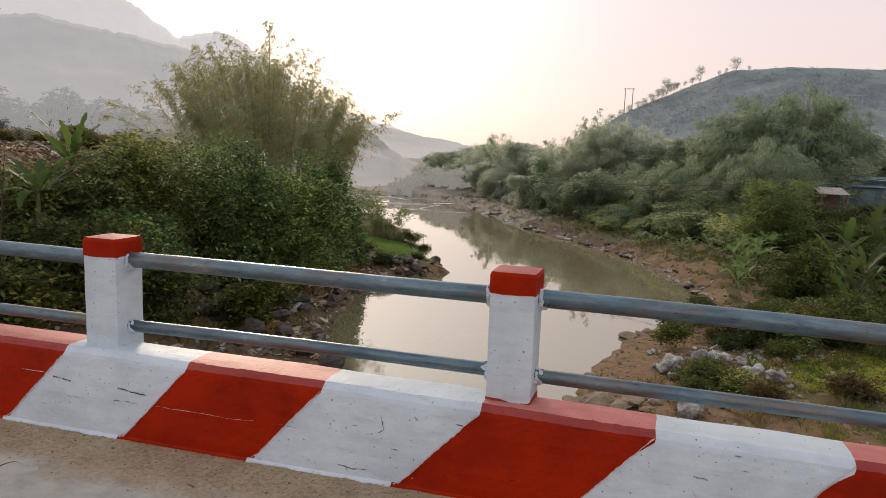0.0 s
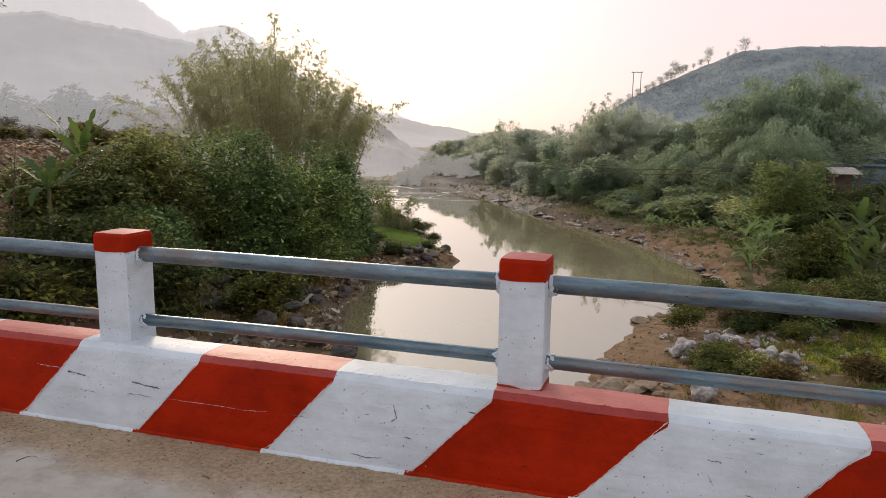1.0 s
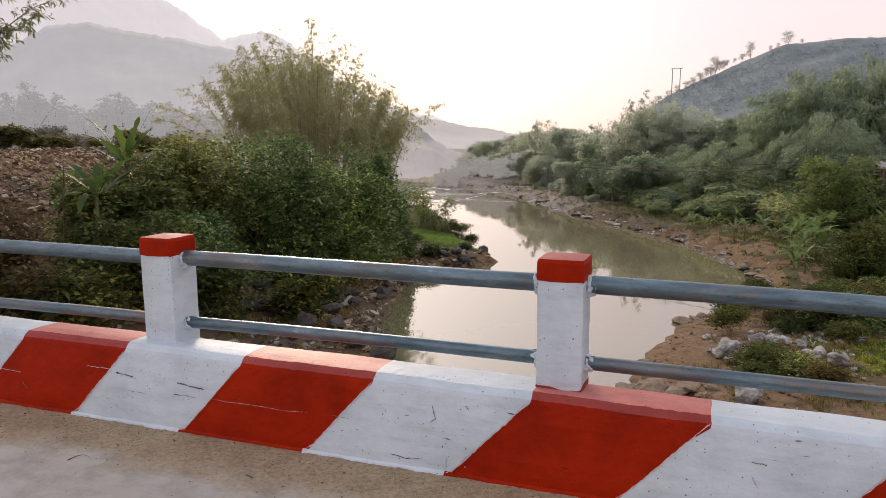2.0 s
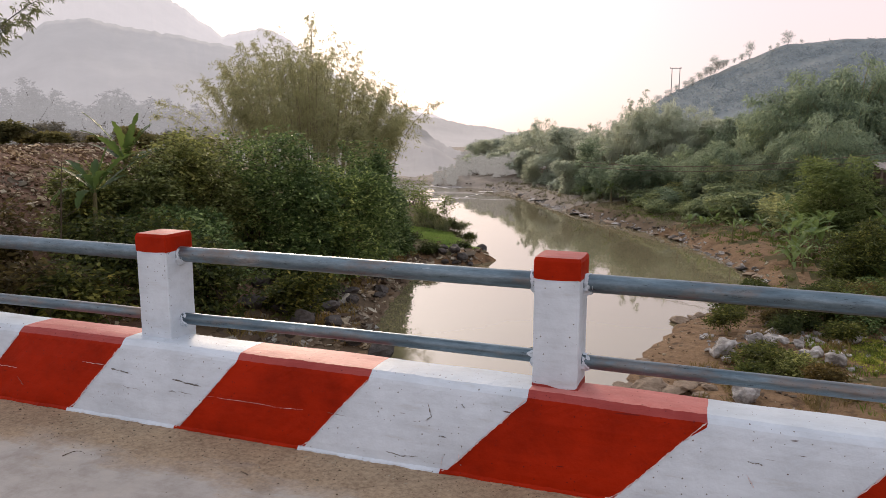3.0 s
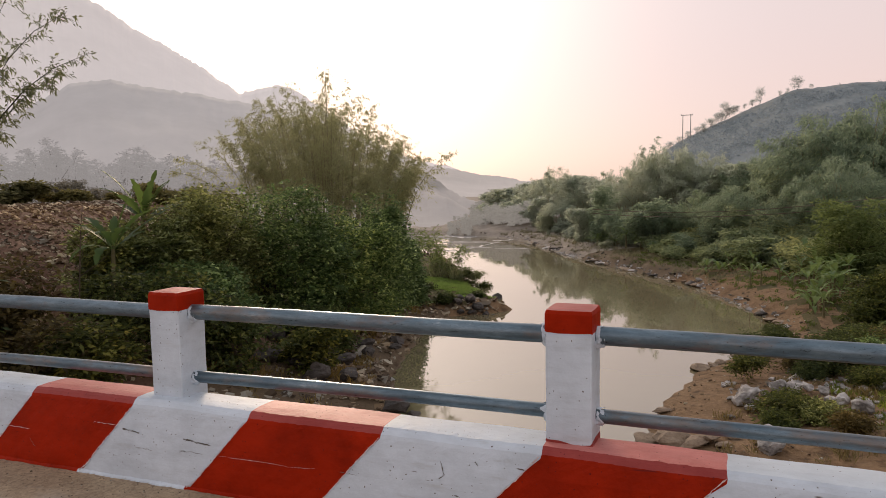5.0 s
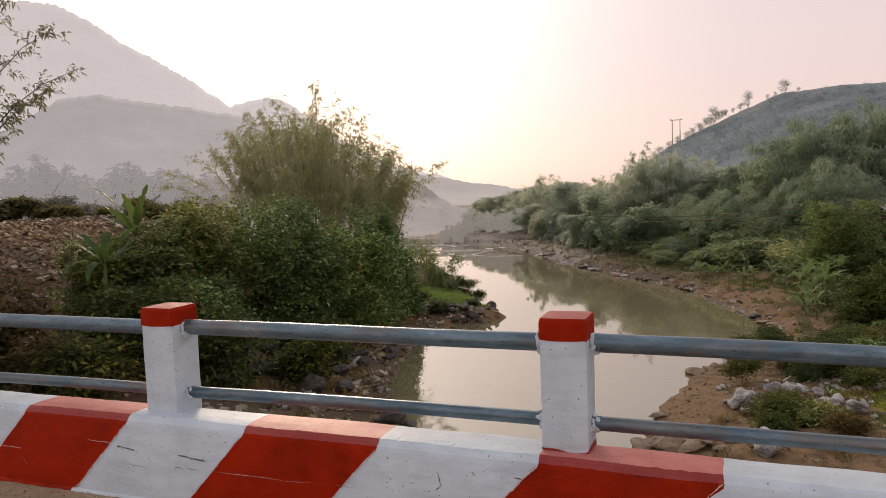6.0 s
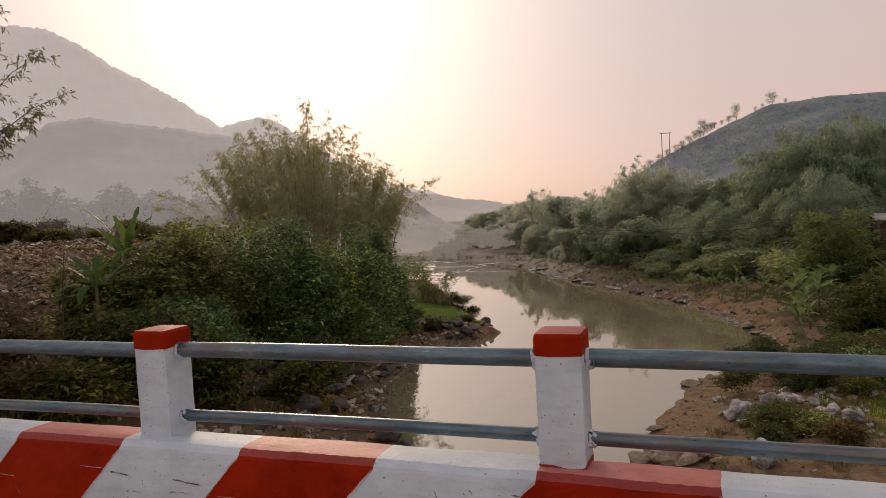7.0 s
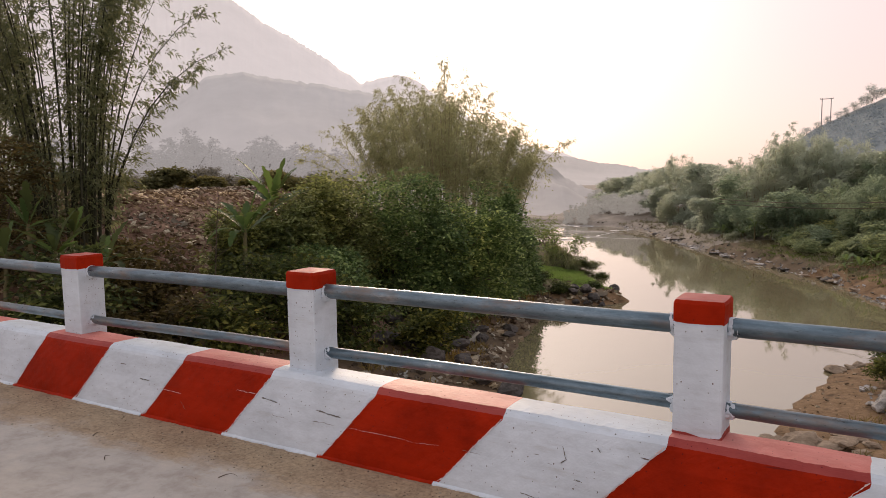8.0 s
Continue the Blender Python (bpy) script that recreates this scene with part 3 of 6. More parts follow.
ROCK_LABELS = {"grey": "pale grey weathered river boulder on the sand", "brown": "low flat brown rock at the water's edge", "dark": "dark damp angular rock on the shore"}


def rock(kind, x, y, size, seed, sink=0.3, z=None, squash=1.0):
    rng = np.random.default_rng(seed)
    ob = new("rock", ROCKS[kind][seed % len(ROCKS[kind])])
    zz = ground_z(x, y) if z is None else z
    ob.matrix_basis = pose(x, y, zz + size * (0.5 - sink) * 0.6, rng.uniform(-12, 12), rng.uniform(-12, 12), rng.uniform(0, 360)) @ Matrix.Diagonal((size * 0.5, size * 0.5 * rng.uniform(0.8, 1.2), size * 0.5 * squash * rng.uniform(0.8, 1.15), 1))
    return tagged(ob, ROCK_LABELS[kind], "rock", kind + " rocks of the shore")


# ---------- the ground: one sheet with the river bed in it ----------
WATER = -5.5
RIGHT = [(-40, -1), (5, -0.5), (14, -1.0), (17.8, -1.05), (20, -0.8), (22.5, -0.3), (25.4, 0.35), (26.4, 1.0), (27.6, 1.9), (29, 2.6), (31.5, 3.6), (36.8, 3.4), (42, 1.6), (48, -0.5), (54, -4.5), (60.4, -8.7), (68, -13.3), (76.7, -17.5), (84, -21.5), (90, -27), (96, -38), (102, -60), (110, -95), (400, -460)]
LEFT = [(-40, -9), (5, -9), (15, -8.4), (17.8, -8.8), (20, -10.3), (23.6, -11.4), (27, -12.2), (30, -12.8), (33, -12.6), (34.6, -10.6), (35.6, -10.2), (37, -11.0), (38.7, -12.0), (44, -15.2), (53, -19.2), (62, -24.0), (68, -33), (74, -48), (82, -70), (92, -95), (110, -140), (400, -520)]
RY, RX = np.array(RIGHT).T
LY, LX = np.array(LEFT).T
NEAR_L = ([0, 0.7, 2.5, 5, 8, 11, 14, 16.5, 19, 24, 40, 80], [-5.5, -5.05, -4.6, -3.9, -3.0, -1.8, -0.3, 0.8, 1.0, 0.7, 0.6, 0.6])
FAR_L = ([0, 0.6, 4, 8, 12, 20, 40, 80], [-5.5, -5.1, -4.8, -4.0, -2.9, -1.5, -0.5, 0.5])
NEAR_R = ([0, 0.8, 3, 7, 12, 20, 40, 80], [-5.5, -5.28, -5.05, -4.85, -4.5, -3.6, -1.5, 3])
FAR_R = ([0, 0.5, 1.5, 4, 9, 16, 30, 60, 100], [-5.5, -5.05, -4.7, -4.5, -4.2, -3.6, -1.6, 0.5, 1.5])


def bank_z(x, y):
    xl, xr = np.interp(y, LY, LX), np.interp(y, RY, RX)
    rag = 0.45 * noise.noise(Vector((y * 0.8, 0, 5))) + 0.25 * noise.noise(Vector((y * 2.1, 0, 7)))
    xl, xr = xl + rag * 0.6, xr + rag
    k = min(max((y - 30) / 6, 0), 1)
    if x > xr:
        d = x - xr
        return np.interp(d, *NEAR_R) * (1 - k) + np.interp(d, *FAR_R) * k
    if x < xl:
        d = xl - x
        return np.interp(d, *NEAR_L) * (1 - k) + np.interp(d, *FAR_L) * k
    e = min(x - xl, xr - x)
    deep = WATER - min(1.4, 0.35 * e)
    if y > 68:
        # shallows: long low gravel bars just break the surface where the river bends away
        bar = noise.noise(Vector((x * 0.05 + 0.03 * y, y * 0.30, 4.0))) + 0.5 * noise.noise(Vector((x * 0.3, y * 0.9, 6.0))) + 0.3 * min(max((-24 - x) / 25, 0), 1) - 0.22
        deep = max(deep, WATER + 0.10 * min(max(bar, -1), 0.6))
    return deep


def ground_z(x, y):
    z = bank_z(x, y)
    if y > 95 and z > WATER:
        z += (-4.2 - z) * min((y - 95) / 40, 1)
    if y > 78 and z > WATER:
        deg = math.degrees(math.atan2(x - 0.65, y + 3.05))
        z = min(z, -5.0 + 0.22 * max(deg + 21.0, 0) + 0.02 * max(y - 130, 0))
    p = Vector((x, y, 0))
    near = 1.0 if abs(z - WATER) > 0.5 else abs(z - WATER) / 0.5
    z += near * (0.22 * noise.noise(p * 0.35) + 0.10 * noise.noise(p * 1.1) + 0.04 * noise.noise(p * 3.1))
    if y < 2.5:
        z = min(z, -1.2)
    return float(z)


def ground_kind(x, y):
    """Which cover lies here: 0 soil, 1 sand, 2 turf, 3 gravel, 4 spoil, 5 far bank paled by painted haze."""
    xl, xr = np.interp(y, LY, LX), np.interp(y, RY, RX)
    w = noise.noise(Vector((x * 0.5, y * 0.5, 3)))
    if y > 84 and (x > xr + 2 or x < xl - 2):
        return 5
    if x >= xr - 1:
        d = x - xr
        if y < 30:
            return 2 if d + 2.5 * w > 6.5 else 1
        if y < 50:
            return 2 if noise.noise(Vector((x * 0.9, y * 0.6, 8))) > 0.12 and d > 1.2 else 1 if d + 2 * w < 5.5 else 0
        if y > 64:
            return 5
        return 0 if d + w < 2.2 else 2
    if x <= xl + 1:
        d = xl - x
        if y > 66:
            return 3 if d < 2.5 + 3 * w else 0
        if 33 < y < 66:
            return 1 if d < 1.3 + w else 2 if w > -0.25 else 0
        if 5 < d < 26 and y < 33:
            return 4
        return 0
    return 3 if y > 66 else 1


def spread(dense_a, dense_b, step, far):
    mid = np.arange(dense_a, dense_b + step, step)
    grow = step * 1.25 ** np.arange(1, 60)
    out = np.cumsum(grow)
    lo, hi = dense_a - out[out < far + dense_a][::-1] if far + dense_a > 0 else [], dense_b + out[out < far - dense_b]
    return np.concatenate([lo, mid, hi])


gx, gy = spread(-58, 22, 0.54, 3500), spread(2, 104, 0.56, 3500)
gv = [(x, y, ground_z(x, y)) for y in gy for x in gx]
nx, ny = len(gx), len(gy)
gf, gm = [], []
for j in range(ny - 1):
    for i in range(nx - 1):
        gf.append((j * nx + i, j * nx + i + 1, (j + 1) * nx + i + 1, (j + 1) * nx + i))
        gm.append(ground_kind((gx[i] + gx[i + 1]) / 2, (gy[j] + gy[j + 1]) / 2))
ground_me = mesh_of("ground", gv, gf, SOIL, True)
for m in (SAND, TURF, GRAVEL, SPOIL, HAZED_BANK):
    ground_me.materials.append(m)
ground_me.polygons.foreach_set("material_index", gm)
tagged(new("ground", ground_me), "brown soil, sandy and grassy river banks", "ground", kind="structure")

wv = [(x, y, WATER) for y in np.linspace(-60, 420, 25) for x in np.linspace(-480, 40, 27)]
wf = [(j * 27 + i, j * 27 + i + 1, (j + 1) * 27 + i + 1, (j + 1) * 27 + i) for j in range(24) for i in range(26)]
tagged(new("water", mesh_of("water", wv, wf, water_mat(), True)), "calm murky green-brown river reflecting the sky", "river", kind="structure")


FOAM = surface("broken_riffle_water", [(0.3, (0.50, 0.48, 0.46)), (0.7, (0.78, 0.76, 0.74))], 2.0, 0.5, 12)


def riffle(points, wide, seed):
    """A thin ragged line of broken white water where the river runs over stones."""
    rng = np.random.default_rng(seed)
    p = np.array(points, float)
    u = np.linspace(0, len(p) - 1, 26)
    c = np.stack([np.interp(u, range(len(p)), p[:, i]) for i in range(2)], 1) + rng.normal(size=(26, 2)) * 0.12
    w = wide * rng.uniform(0.15, 1.0, 26)
    v = [(x, y - k, WATER + 0.012) for (x, y), k in zip(c, w)] + [(x, y + k, WATER + 0.03) for (x, y), k in zip(c, w)] + [(x, y + k + 0.1, WATER - 0.05) for (x, y), k in zip(c, w)]
    f = [(i + 26 * r, i + 1 + 26 * r, i + 27 + 26 * r, i + 26 + 26 * r) for r in range(2) for i in range(25)]
    tagged(new("riffle", mesh_of("riffle", v, f, FOAM)), "line of white broken water over river stones", "riffle", "riffles of the river")


for n, (line, wide) in enumerate([([(-35.5, 92.6), (-31.2, 88.4), (-29.6, 91.0)], 0.45), ([(-25.3, 71.2), (-24.7, 78.2), (-24.4, 82.6)], 0.5), ([(-25.6, 84.0), (-23.2, 86.4)], 0.5),
                                  ([(-30.8, 69.3), (-27.9, 69.2), (-25.2, 69.7)], 0.22), ([(-46.7, 110.4), (-39.5, 100.1), (-36.8, 97.7)], 0.5)]):
    riffle(line, wide, 20 + n)


# ---------- hills ----------
def ridge(name, crest, dist, mat, label, seed, rough=0.03, depth=0.45, rows=22, cols=340, foot=-6, jag=0.0):
    """A range of hills seen from the bridge: crest heights by bearing, falling with spurs to its foot."""
    ca, ce = np.array(crest).T
    verts, faces = [], []
    az = np.linspace(ca[0], ca[-1], cols)
    for r in range(rows):
        s = r / (rows - 1)
        for a in az:
            d = dist * (1 + depth * (s - 1))
            top = dist * math.tan(radians(float(np.interp(a, ca, ce))))
            p = Vector((a * 0.22 + seed, s * 3, seed))
            z = foot + (top - foot) * s ** 1.25
            z += dist * rough * (noise.fractal(p, 0.9, 2.1, 5) * s * (1.15 - s) + 0.10 * noise.noise(Vector((a * 2.4, s * 5, seed))) * s + 0.05 * noise.noise(Vector((a * 9, s * 8, seed))) * s + 0.11 * max(noise.noise(Vector((a * 3.1, s * 16, seed + 4))), -0.2) * s * s)
            if jag and r == rows - 1:  # wooded skyline
                z += dist * jag * (abs(noise.noise(Vector((a * 1.3, 0, seed)))) + 0.7 * noise.noise(Vector((a * 4.1, 1, seed))) + 0.5 * noise.noise(Vector((a * 11.0, 2, seed))))
            verts.append((d * math.sin(radians(a)), d * math.cos(radians(a)), z))
    for r in range(rows - 1):
        for c in range(cols - 1):
            k = r * cols + c
            faces.append((k, k + 1, k + cols + 1, k + cols))
    # the far side, down to the plain again
    base = len(verts)
    for a in az:
        verts.append((dist * 1.3 * math.sin(radians(a)), dist * 1.3 * math.cos(radians(a)), foot))
    for c in range(cols - 1):
        k = (rows - 1) * cols + c
        faces.append((k, k + 1, base + c + 1, base + c))
    return tagged(new(name, mesh_of(name, verts, faces, mat, True)), label, "mountain", kind="structure")


# Backdrop ranges: their hazy tones are mostly emitted by the material.
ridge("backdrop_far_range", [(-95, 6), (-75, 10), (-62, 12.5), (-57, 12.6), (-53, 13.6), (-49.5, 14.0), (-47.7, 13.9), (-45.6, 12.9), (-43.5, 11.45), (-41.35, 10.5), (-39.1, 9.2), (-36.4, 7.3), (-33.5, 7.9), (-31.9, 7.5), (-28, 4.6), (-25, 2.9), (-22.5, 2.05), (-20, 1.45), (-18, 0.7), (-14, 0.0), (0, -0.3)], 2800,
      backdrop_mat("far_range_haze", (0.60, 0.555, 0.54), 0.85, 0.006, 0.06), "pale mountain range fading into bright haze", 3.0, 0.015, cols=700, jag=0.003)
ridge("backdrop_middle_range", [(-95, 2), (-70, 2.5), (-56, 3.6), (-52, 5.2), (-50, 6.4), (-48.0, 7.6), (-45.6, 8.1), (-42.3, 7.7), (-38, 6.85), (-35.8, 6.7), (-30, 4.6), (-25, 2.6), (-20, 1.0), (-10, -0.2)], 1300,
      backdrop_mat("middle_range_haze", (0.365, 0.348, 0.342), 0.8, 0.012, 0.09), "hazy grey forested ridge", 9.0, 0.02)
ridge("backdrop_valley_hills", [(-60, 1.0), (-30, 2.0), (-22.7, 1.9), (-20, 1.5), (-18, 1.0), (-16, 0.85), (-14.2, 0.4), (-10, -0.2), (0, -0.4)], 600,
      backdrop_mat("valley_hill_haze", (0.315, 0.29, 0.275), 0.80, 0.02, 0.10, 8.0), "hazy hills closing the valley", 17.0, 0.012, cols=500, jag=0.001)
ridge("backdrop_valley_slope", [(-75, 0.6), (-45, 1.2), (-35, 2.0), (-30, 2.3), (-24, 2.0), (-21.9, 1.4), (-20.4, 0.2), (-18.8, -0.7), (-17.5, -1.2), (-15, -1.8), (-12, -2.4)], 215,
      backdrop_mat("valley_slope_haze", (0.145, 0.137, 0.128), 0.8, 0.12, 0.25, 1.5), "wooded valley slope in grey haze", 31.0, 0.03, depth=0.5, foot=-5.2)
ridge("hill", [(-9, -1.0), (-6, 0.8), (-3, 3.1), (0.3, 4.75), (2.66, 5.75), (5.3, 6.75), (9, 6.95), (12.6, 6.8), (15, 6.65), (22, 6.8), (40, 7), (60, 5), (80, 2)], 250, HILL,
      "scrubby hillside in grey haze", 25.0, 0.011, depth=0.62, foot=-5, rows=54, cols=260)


# ---------- the bridge: deck, kerb, posts, rails ----------
def box_mesh(name, a, b, mat, bevel=0.0):
    bm = bmesh.new()
    bmesh.ops.create_cube(bm, size=1)
    for vert in bm.verts:
        vert.co = Vector([a[i] + (b[i] - a[i]) * (vert.co[i] + 0.5) for i in range(3)])
    if bevel:
        bmesh.ops.bevel(bm, geom=bm.edges[:], offset=bevel, segments=2, affect="EDGES")
    me = bpy.data.meshes.new(name)
    bm.to_mesh(me)
    bm.free()
    me.materials.append(mat)
    return me


tagged(new("road", box_mesh("road", (-40, -9, -0.7), (40, 0.19, 0.0), DECK)), "grey concrete bridge deck with brown grit along the kerb", "road", kind="structure")

STRIPE, SHEAR = 0.745, 0.37
# kerb outline from the foot of its face, up over the chamfer and top, down its back: (y, z)
KERB = [(-0.155, -0.02), (-0.148, 0.05), (-0.141, 0.11), (-0.134, 0.17), (-0.126, 0.23), (-0.118, 0.29), (-0.110, 0.345), (-0.103, 0.385), (-0.097, 0.402), (-0.080, 0.419), (-0.062, 0.428), (0.01, 0.430), (0.08, 0.428), (0.140, 0.425), (0.152, 0.410), (0.16, 0.2), (0.16, -0.3)]


def kerb_point(x, k):
    y, z = KERB[k]
    dip = float(np.interp(x, (-2.2, -0.75, 0.0, 0.75, 1.5), (0.0, -0.008, -0.016, -0.027, -0.038))) if z > 0.3 else 0.0
    p = Vector((x * 2.1, y * 4, z * 4))
    chip = 0.0
    if 0.36 < z < 0.43 and y < -0.05:  # the arris is knocked about
        chip = 0.0022 * noise.noise(Vector((x * 26, y * 20, 3.0))) + 0.0015 * noise.noise(Vector((x * 70, y * 40, 8.0)))
    y += 0.0018 * noise.noise(Vector((x * 17, z * 17, 2.0))) + chip
    z += chip
    return (x, y + 0.005 * noise.noise(p * 1.7), z + dip * (1 if z > 0.38 else 0.5) + (0.005 * noise.noise(p * 1.3 + Vector((5, 0, 0))) if z > 0.3 else 0))


def boundary_x(k, i):
    """The painted edge between two stripes, sloping down the kerb's face and straight over its top, drawn by hand."""
    z = KERB[i][1]
    face = (0.39 - z) / 0.39 if KERB[i][0] < -0.09 else 0.0
    early = 0.022 if k < 0 else 0.0
    return k * STRIPE - early - (SHEAR - early) * min(max(face, 0), 1.05) + 0.007 * noise.noise(Vector((k * 3.7, i * 0.55, 1.0)))


kerb = thing("kerb", (0, 0, 0), "concrete bridge kerb painted in slanted red and white stripes", "kerb", kind="structure")
for k in range(-14, 14):
    cols, rows = 41, len(KERB)
    v = [kerb_point(boundary_x(k, i) + (boundary_x(k + 1, i) - boundary_x(k, i)) * c / (cols - 1), i) for i in range(rows) for c in range(cols)]
    f = [(i * cols + c, i * cols + c + 1, (i + 1) * cols + c + 1, (i + 1) * cols + c) for i in range(rows - 1) for c in range(cols - 1)]
    red = k % 2 == 0
    me = mesh_of("stripe", v, f, RED if red else WHITE)
    if red:
        me.materials.append(RED_CHALK_GLARE)  # sky glare painted into the bleached top
        # sky sheen painted along the chamfer
        me.materials.append(RED_SHEEN_SMEAR)
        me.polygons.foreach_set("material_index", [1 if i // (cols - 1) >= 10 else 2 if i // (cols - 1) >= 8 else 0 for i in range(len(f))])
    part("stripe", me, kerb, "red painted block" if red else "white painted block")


CHIP = surface("bare_concrete_chip", [(0.3, (0.10, 0.09, 0.08)), (0.7, (0.22, 0.20, 0.18))], 30, 0.9, 200)
DRIP = surface("pale_paint_edge", [(0.3, (0.60, 0.42, 0.40)), (0.7, (0.78, 0.72, 0.72))], 20, 0.6, 120)


def face_y(z):
    """The kerb's sloping face, a hair in front of its paint."""
    return float(np.interp(z, [q[1] for q in KERB[:9]], [q[0] for q in KERB[:9]])) - 0.0055


def mark(name, points, wide, mat, seed, steps=14):
    """A thin ragged scratch, crack or run of paint on the kerb's face, along points (x, z)."""
    rng = np.random.default_rng(seed)
    p = np.array(points, float)
    u = np.linspace(0, len(p) - 1, steps)
    x, z = [np.interp(u, range(len(p)), p[:, i]) for i in (0, 1)]
    t = np.stack([np.gradient(x), np.gradient(z)], 1)
    t /= np.linalg.norm(t, axis=1, keepdims=True) + 1e-9
    x, z = x + rng.normal(size=steps) * 0.0012, z + rng.normal(size=steps) * 0.0012
    w = wide * rng.uniform(0.15, 1.0, steps)
    w[0] = w[-1] = 0.0003
    v = []
    for sgn in (1, -1):
        v += [(a - sgn * q * d[1], face_y(b + sgn * q * d[0]), b + sgn * q * d[0]) for a, b, q, d in zip(x, z, w, t)]
    f = [(i, i + 1, steps + i + 1, steps + i) for i in range(steps - 1)]
    part(name, mesh_of(name, v, f, mat), kerb)


for n, (pts, wide) in enumerate([([(-2.31, 0.268), (-2.25, 0.262)], 0.007), ([(-2.25, 0.262), (-2.19, 0.256)], 0.006), ([(-1.90, 0.256), (-1.83, 0.250)], 0.007), ([(-1.83, 0.248), (-1.72, 0.240)], 0.006), ([(-1.92, 0.192), (-1.85, 0.195), (-1.77, 0.190)], 0.003),
                                 ([(-2.22, 0.18), (-2.1, 0.175)], 0.002), ([(-0.98, 0.20), (-0.88, 0.197)], 0.002), ([(-0.46, 0.31), (-0.44, 0.25), (-0.47, 0.23)], 0.004), ([(-0.30, 0.33), (-0.28, 0.31)], 0.004), ([(-0.40, 0.17), (-0.36, 0.165)], 0.004), ([(-0.66, 0.06), (-0.58, 0.05), (-0.50, 0.06)], 0.004),
                                 ([(-3.4, 0.24), (-3.3, 0.235)], 0.005), ([(-3.0, 0.15), (-2.95, 0.10)], 0.004), ([(0.9, 0.25), (0.96, 0.247)], 0.004), ([(1.05, 0.13), (1.12, 0.12)], 0.005)]):
    mark("scratch", pts, wide * 0.7, CHIP, 300 + n)
for n, (pts, wide) in enumerate([([(-1.69, 0.194), (-1.46, 0.196), (-1.22, 0.190), (-1.11, 0.20)], 0.0012), ([(-2.52, 0.284), (-2.36, 0.283)], 0.002), ([(-0.38, 0.075), (-0.385, 0.03)], 0.003), ([(-0.30, 0.10), (-0.302, 0.07)], 0.003), ([(-0.29, 0.055), (-0.29, 0.05)], 0.003), ([(0.90, 0.20), (0.93, 0.15)], 0.003), ([(-3.2, 0.2), (-3.0, 0.198)], 0.002)]):
    mark("paint_run", pts, wide, DRIP, 340 + n)
for k in range(-7, 4):
    edge = [(boundary_x(k, i), max(KERB[i][1], 0.004)) for i in range(8)]
    mark("paint_edge", edge, 0.0045, DRIP, 360 + k, 40)


def fringe(x0, x1, mat, seed, most):
    """Paint slopped onto the deck along the kerb's foot, with a ragged edge."""
    rng = np.random.default_rng(int(seed) + 40)
    n = int((x1 - x0) / 0.006)
    x = np.linspace(x0, x1, n)
    run = np.array([max(0.0, 0.5 + 0.9 * noise.noise(Vector((a * 9, seed, 0))) + 0.5 * noise.noise(Vector((a * 45, seed, 1)))) for a in x]) * most * rng.uniform(0.7, 1.15, n)
    v = [(a, -0.150, 0.016 + 0.004 * noise.noise(Vector((a * 30, 0, 2)))) for a in x] + [(a, -0.158 - r * 0.6, 0.007) for a, r in zip(x, run)] + [(a, -0.158 - r, 0.0) for a, r in zip(x, run)]
    f = [(r * n + i, (r + 1) * n + i, (r + 1) * n + i + 1, r * n + i + 1) for r in range(2) for i in range(n - 1)]
    part("paint_fringe", mesh_of("paint_fringe", v, f, mat), kerb)


for k in range(-8, 5):
    if k % 2:
        fringe(boundary_x(k, 0), boundary_x(k + 1, 0), WHITE, 3.0 + k, 0.016)
    else:
        fringe(boundary_x(k, 0), boundary_x(k + 1, 0), RED, 3.0 + k, 0.010)


def post_part(name, z0, z1, mat, seed, grow=0.0, ragged=0.0, peak=0.0, frayed=0.0):
    """A square piece of a post with worn corners; ragged lets its lower edge follow an uneven paint line."""
    n, rows = 24, 7
    v, f = [], []
    for r in range(rows):
        z = z0 + (z1 - z0) * r / (rows - 1)
        for i in range(n):
            side, q = divmod(i, 6)
            t = (-0.5, -0.47, -0.2, 0.15, 0.44, 0.49)[q]
            x, y = ((t, -0.5), (0.5, t), (-t, 0.5), (-0.5, -t))[side]
            h = 0.104 + grow - (0.004 if abs(t) > 0.46 else 0) - (0.006 if r == rows - 1 and peak else 0)
            px, py = 0.1 + x * 2 * h, 0.1 + y * 2 * h
            w = noise.noise(Vector((px * 9, py * 9, z * 6 + seed)))
            zz = z + (ragged * noise.noise(Vector((px * 30, py * 30, seed))) if r == 0 else 0)
            zz += frayed * noise.noise(Vector((px * 40, py * 40, seed))) if r >= rows - 2 else 0
            v.append((px + 0.0025 * w, py + 0.0025 * w, zz))
    for r in range(rows - 1):
        for i in range(n):
            f.append((r * n + i, r * n + (i + 1) % n, (r + 1) * n + (i + 1) % n, (r + 1) * n + i))
    v.append((0.1, 0.1, z1 + peak))
    for i in range(n):
        f.append(((rows - 1) * n + i, (rows - 1) * n + (i + 1) % n, len(v) - 1))
    me = mesh_of(name, v, f, mat)
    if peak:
        # sky sheen painted on the cap's top
        me.materials.append(RED_SHEEN_SMEAR)
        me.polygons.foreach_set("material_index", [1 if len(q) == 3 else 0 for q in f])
    return me


PIPES = ((0.882, 0.042), (0.525, 0.032))


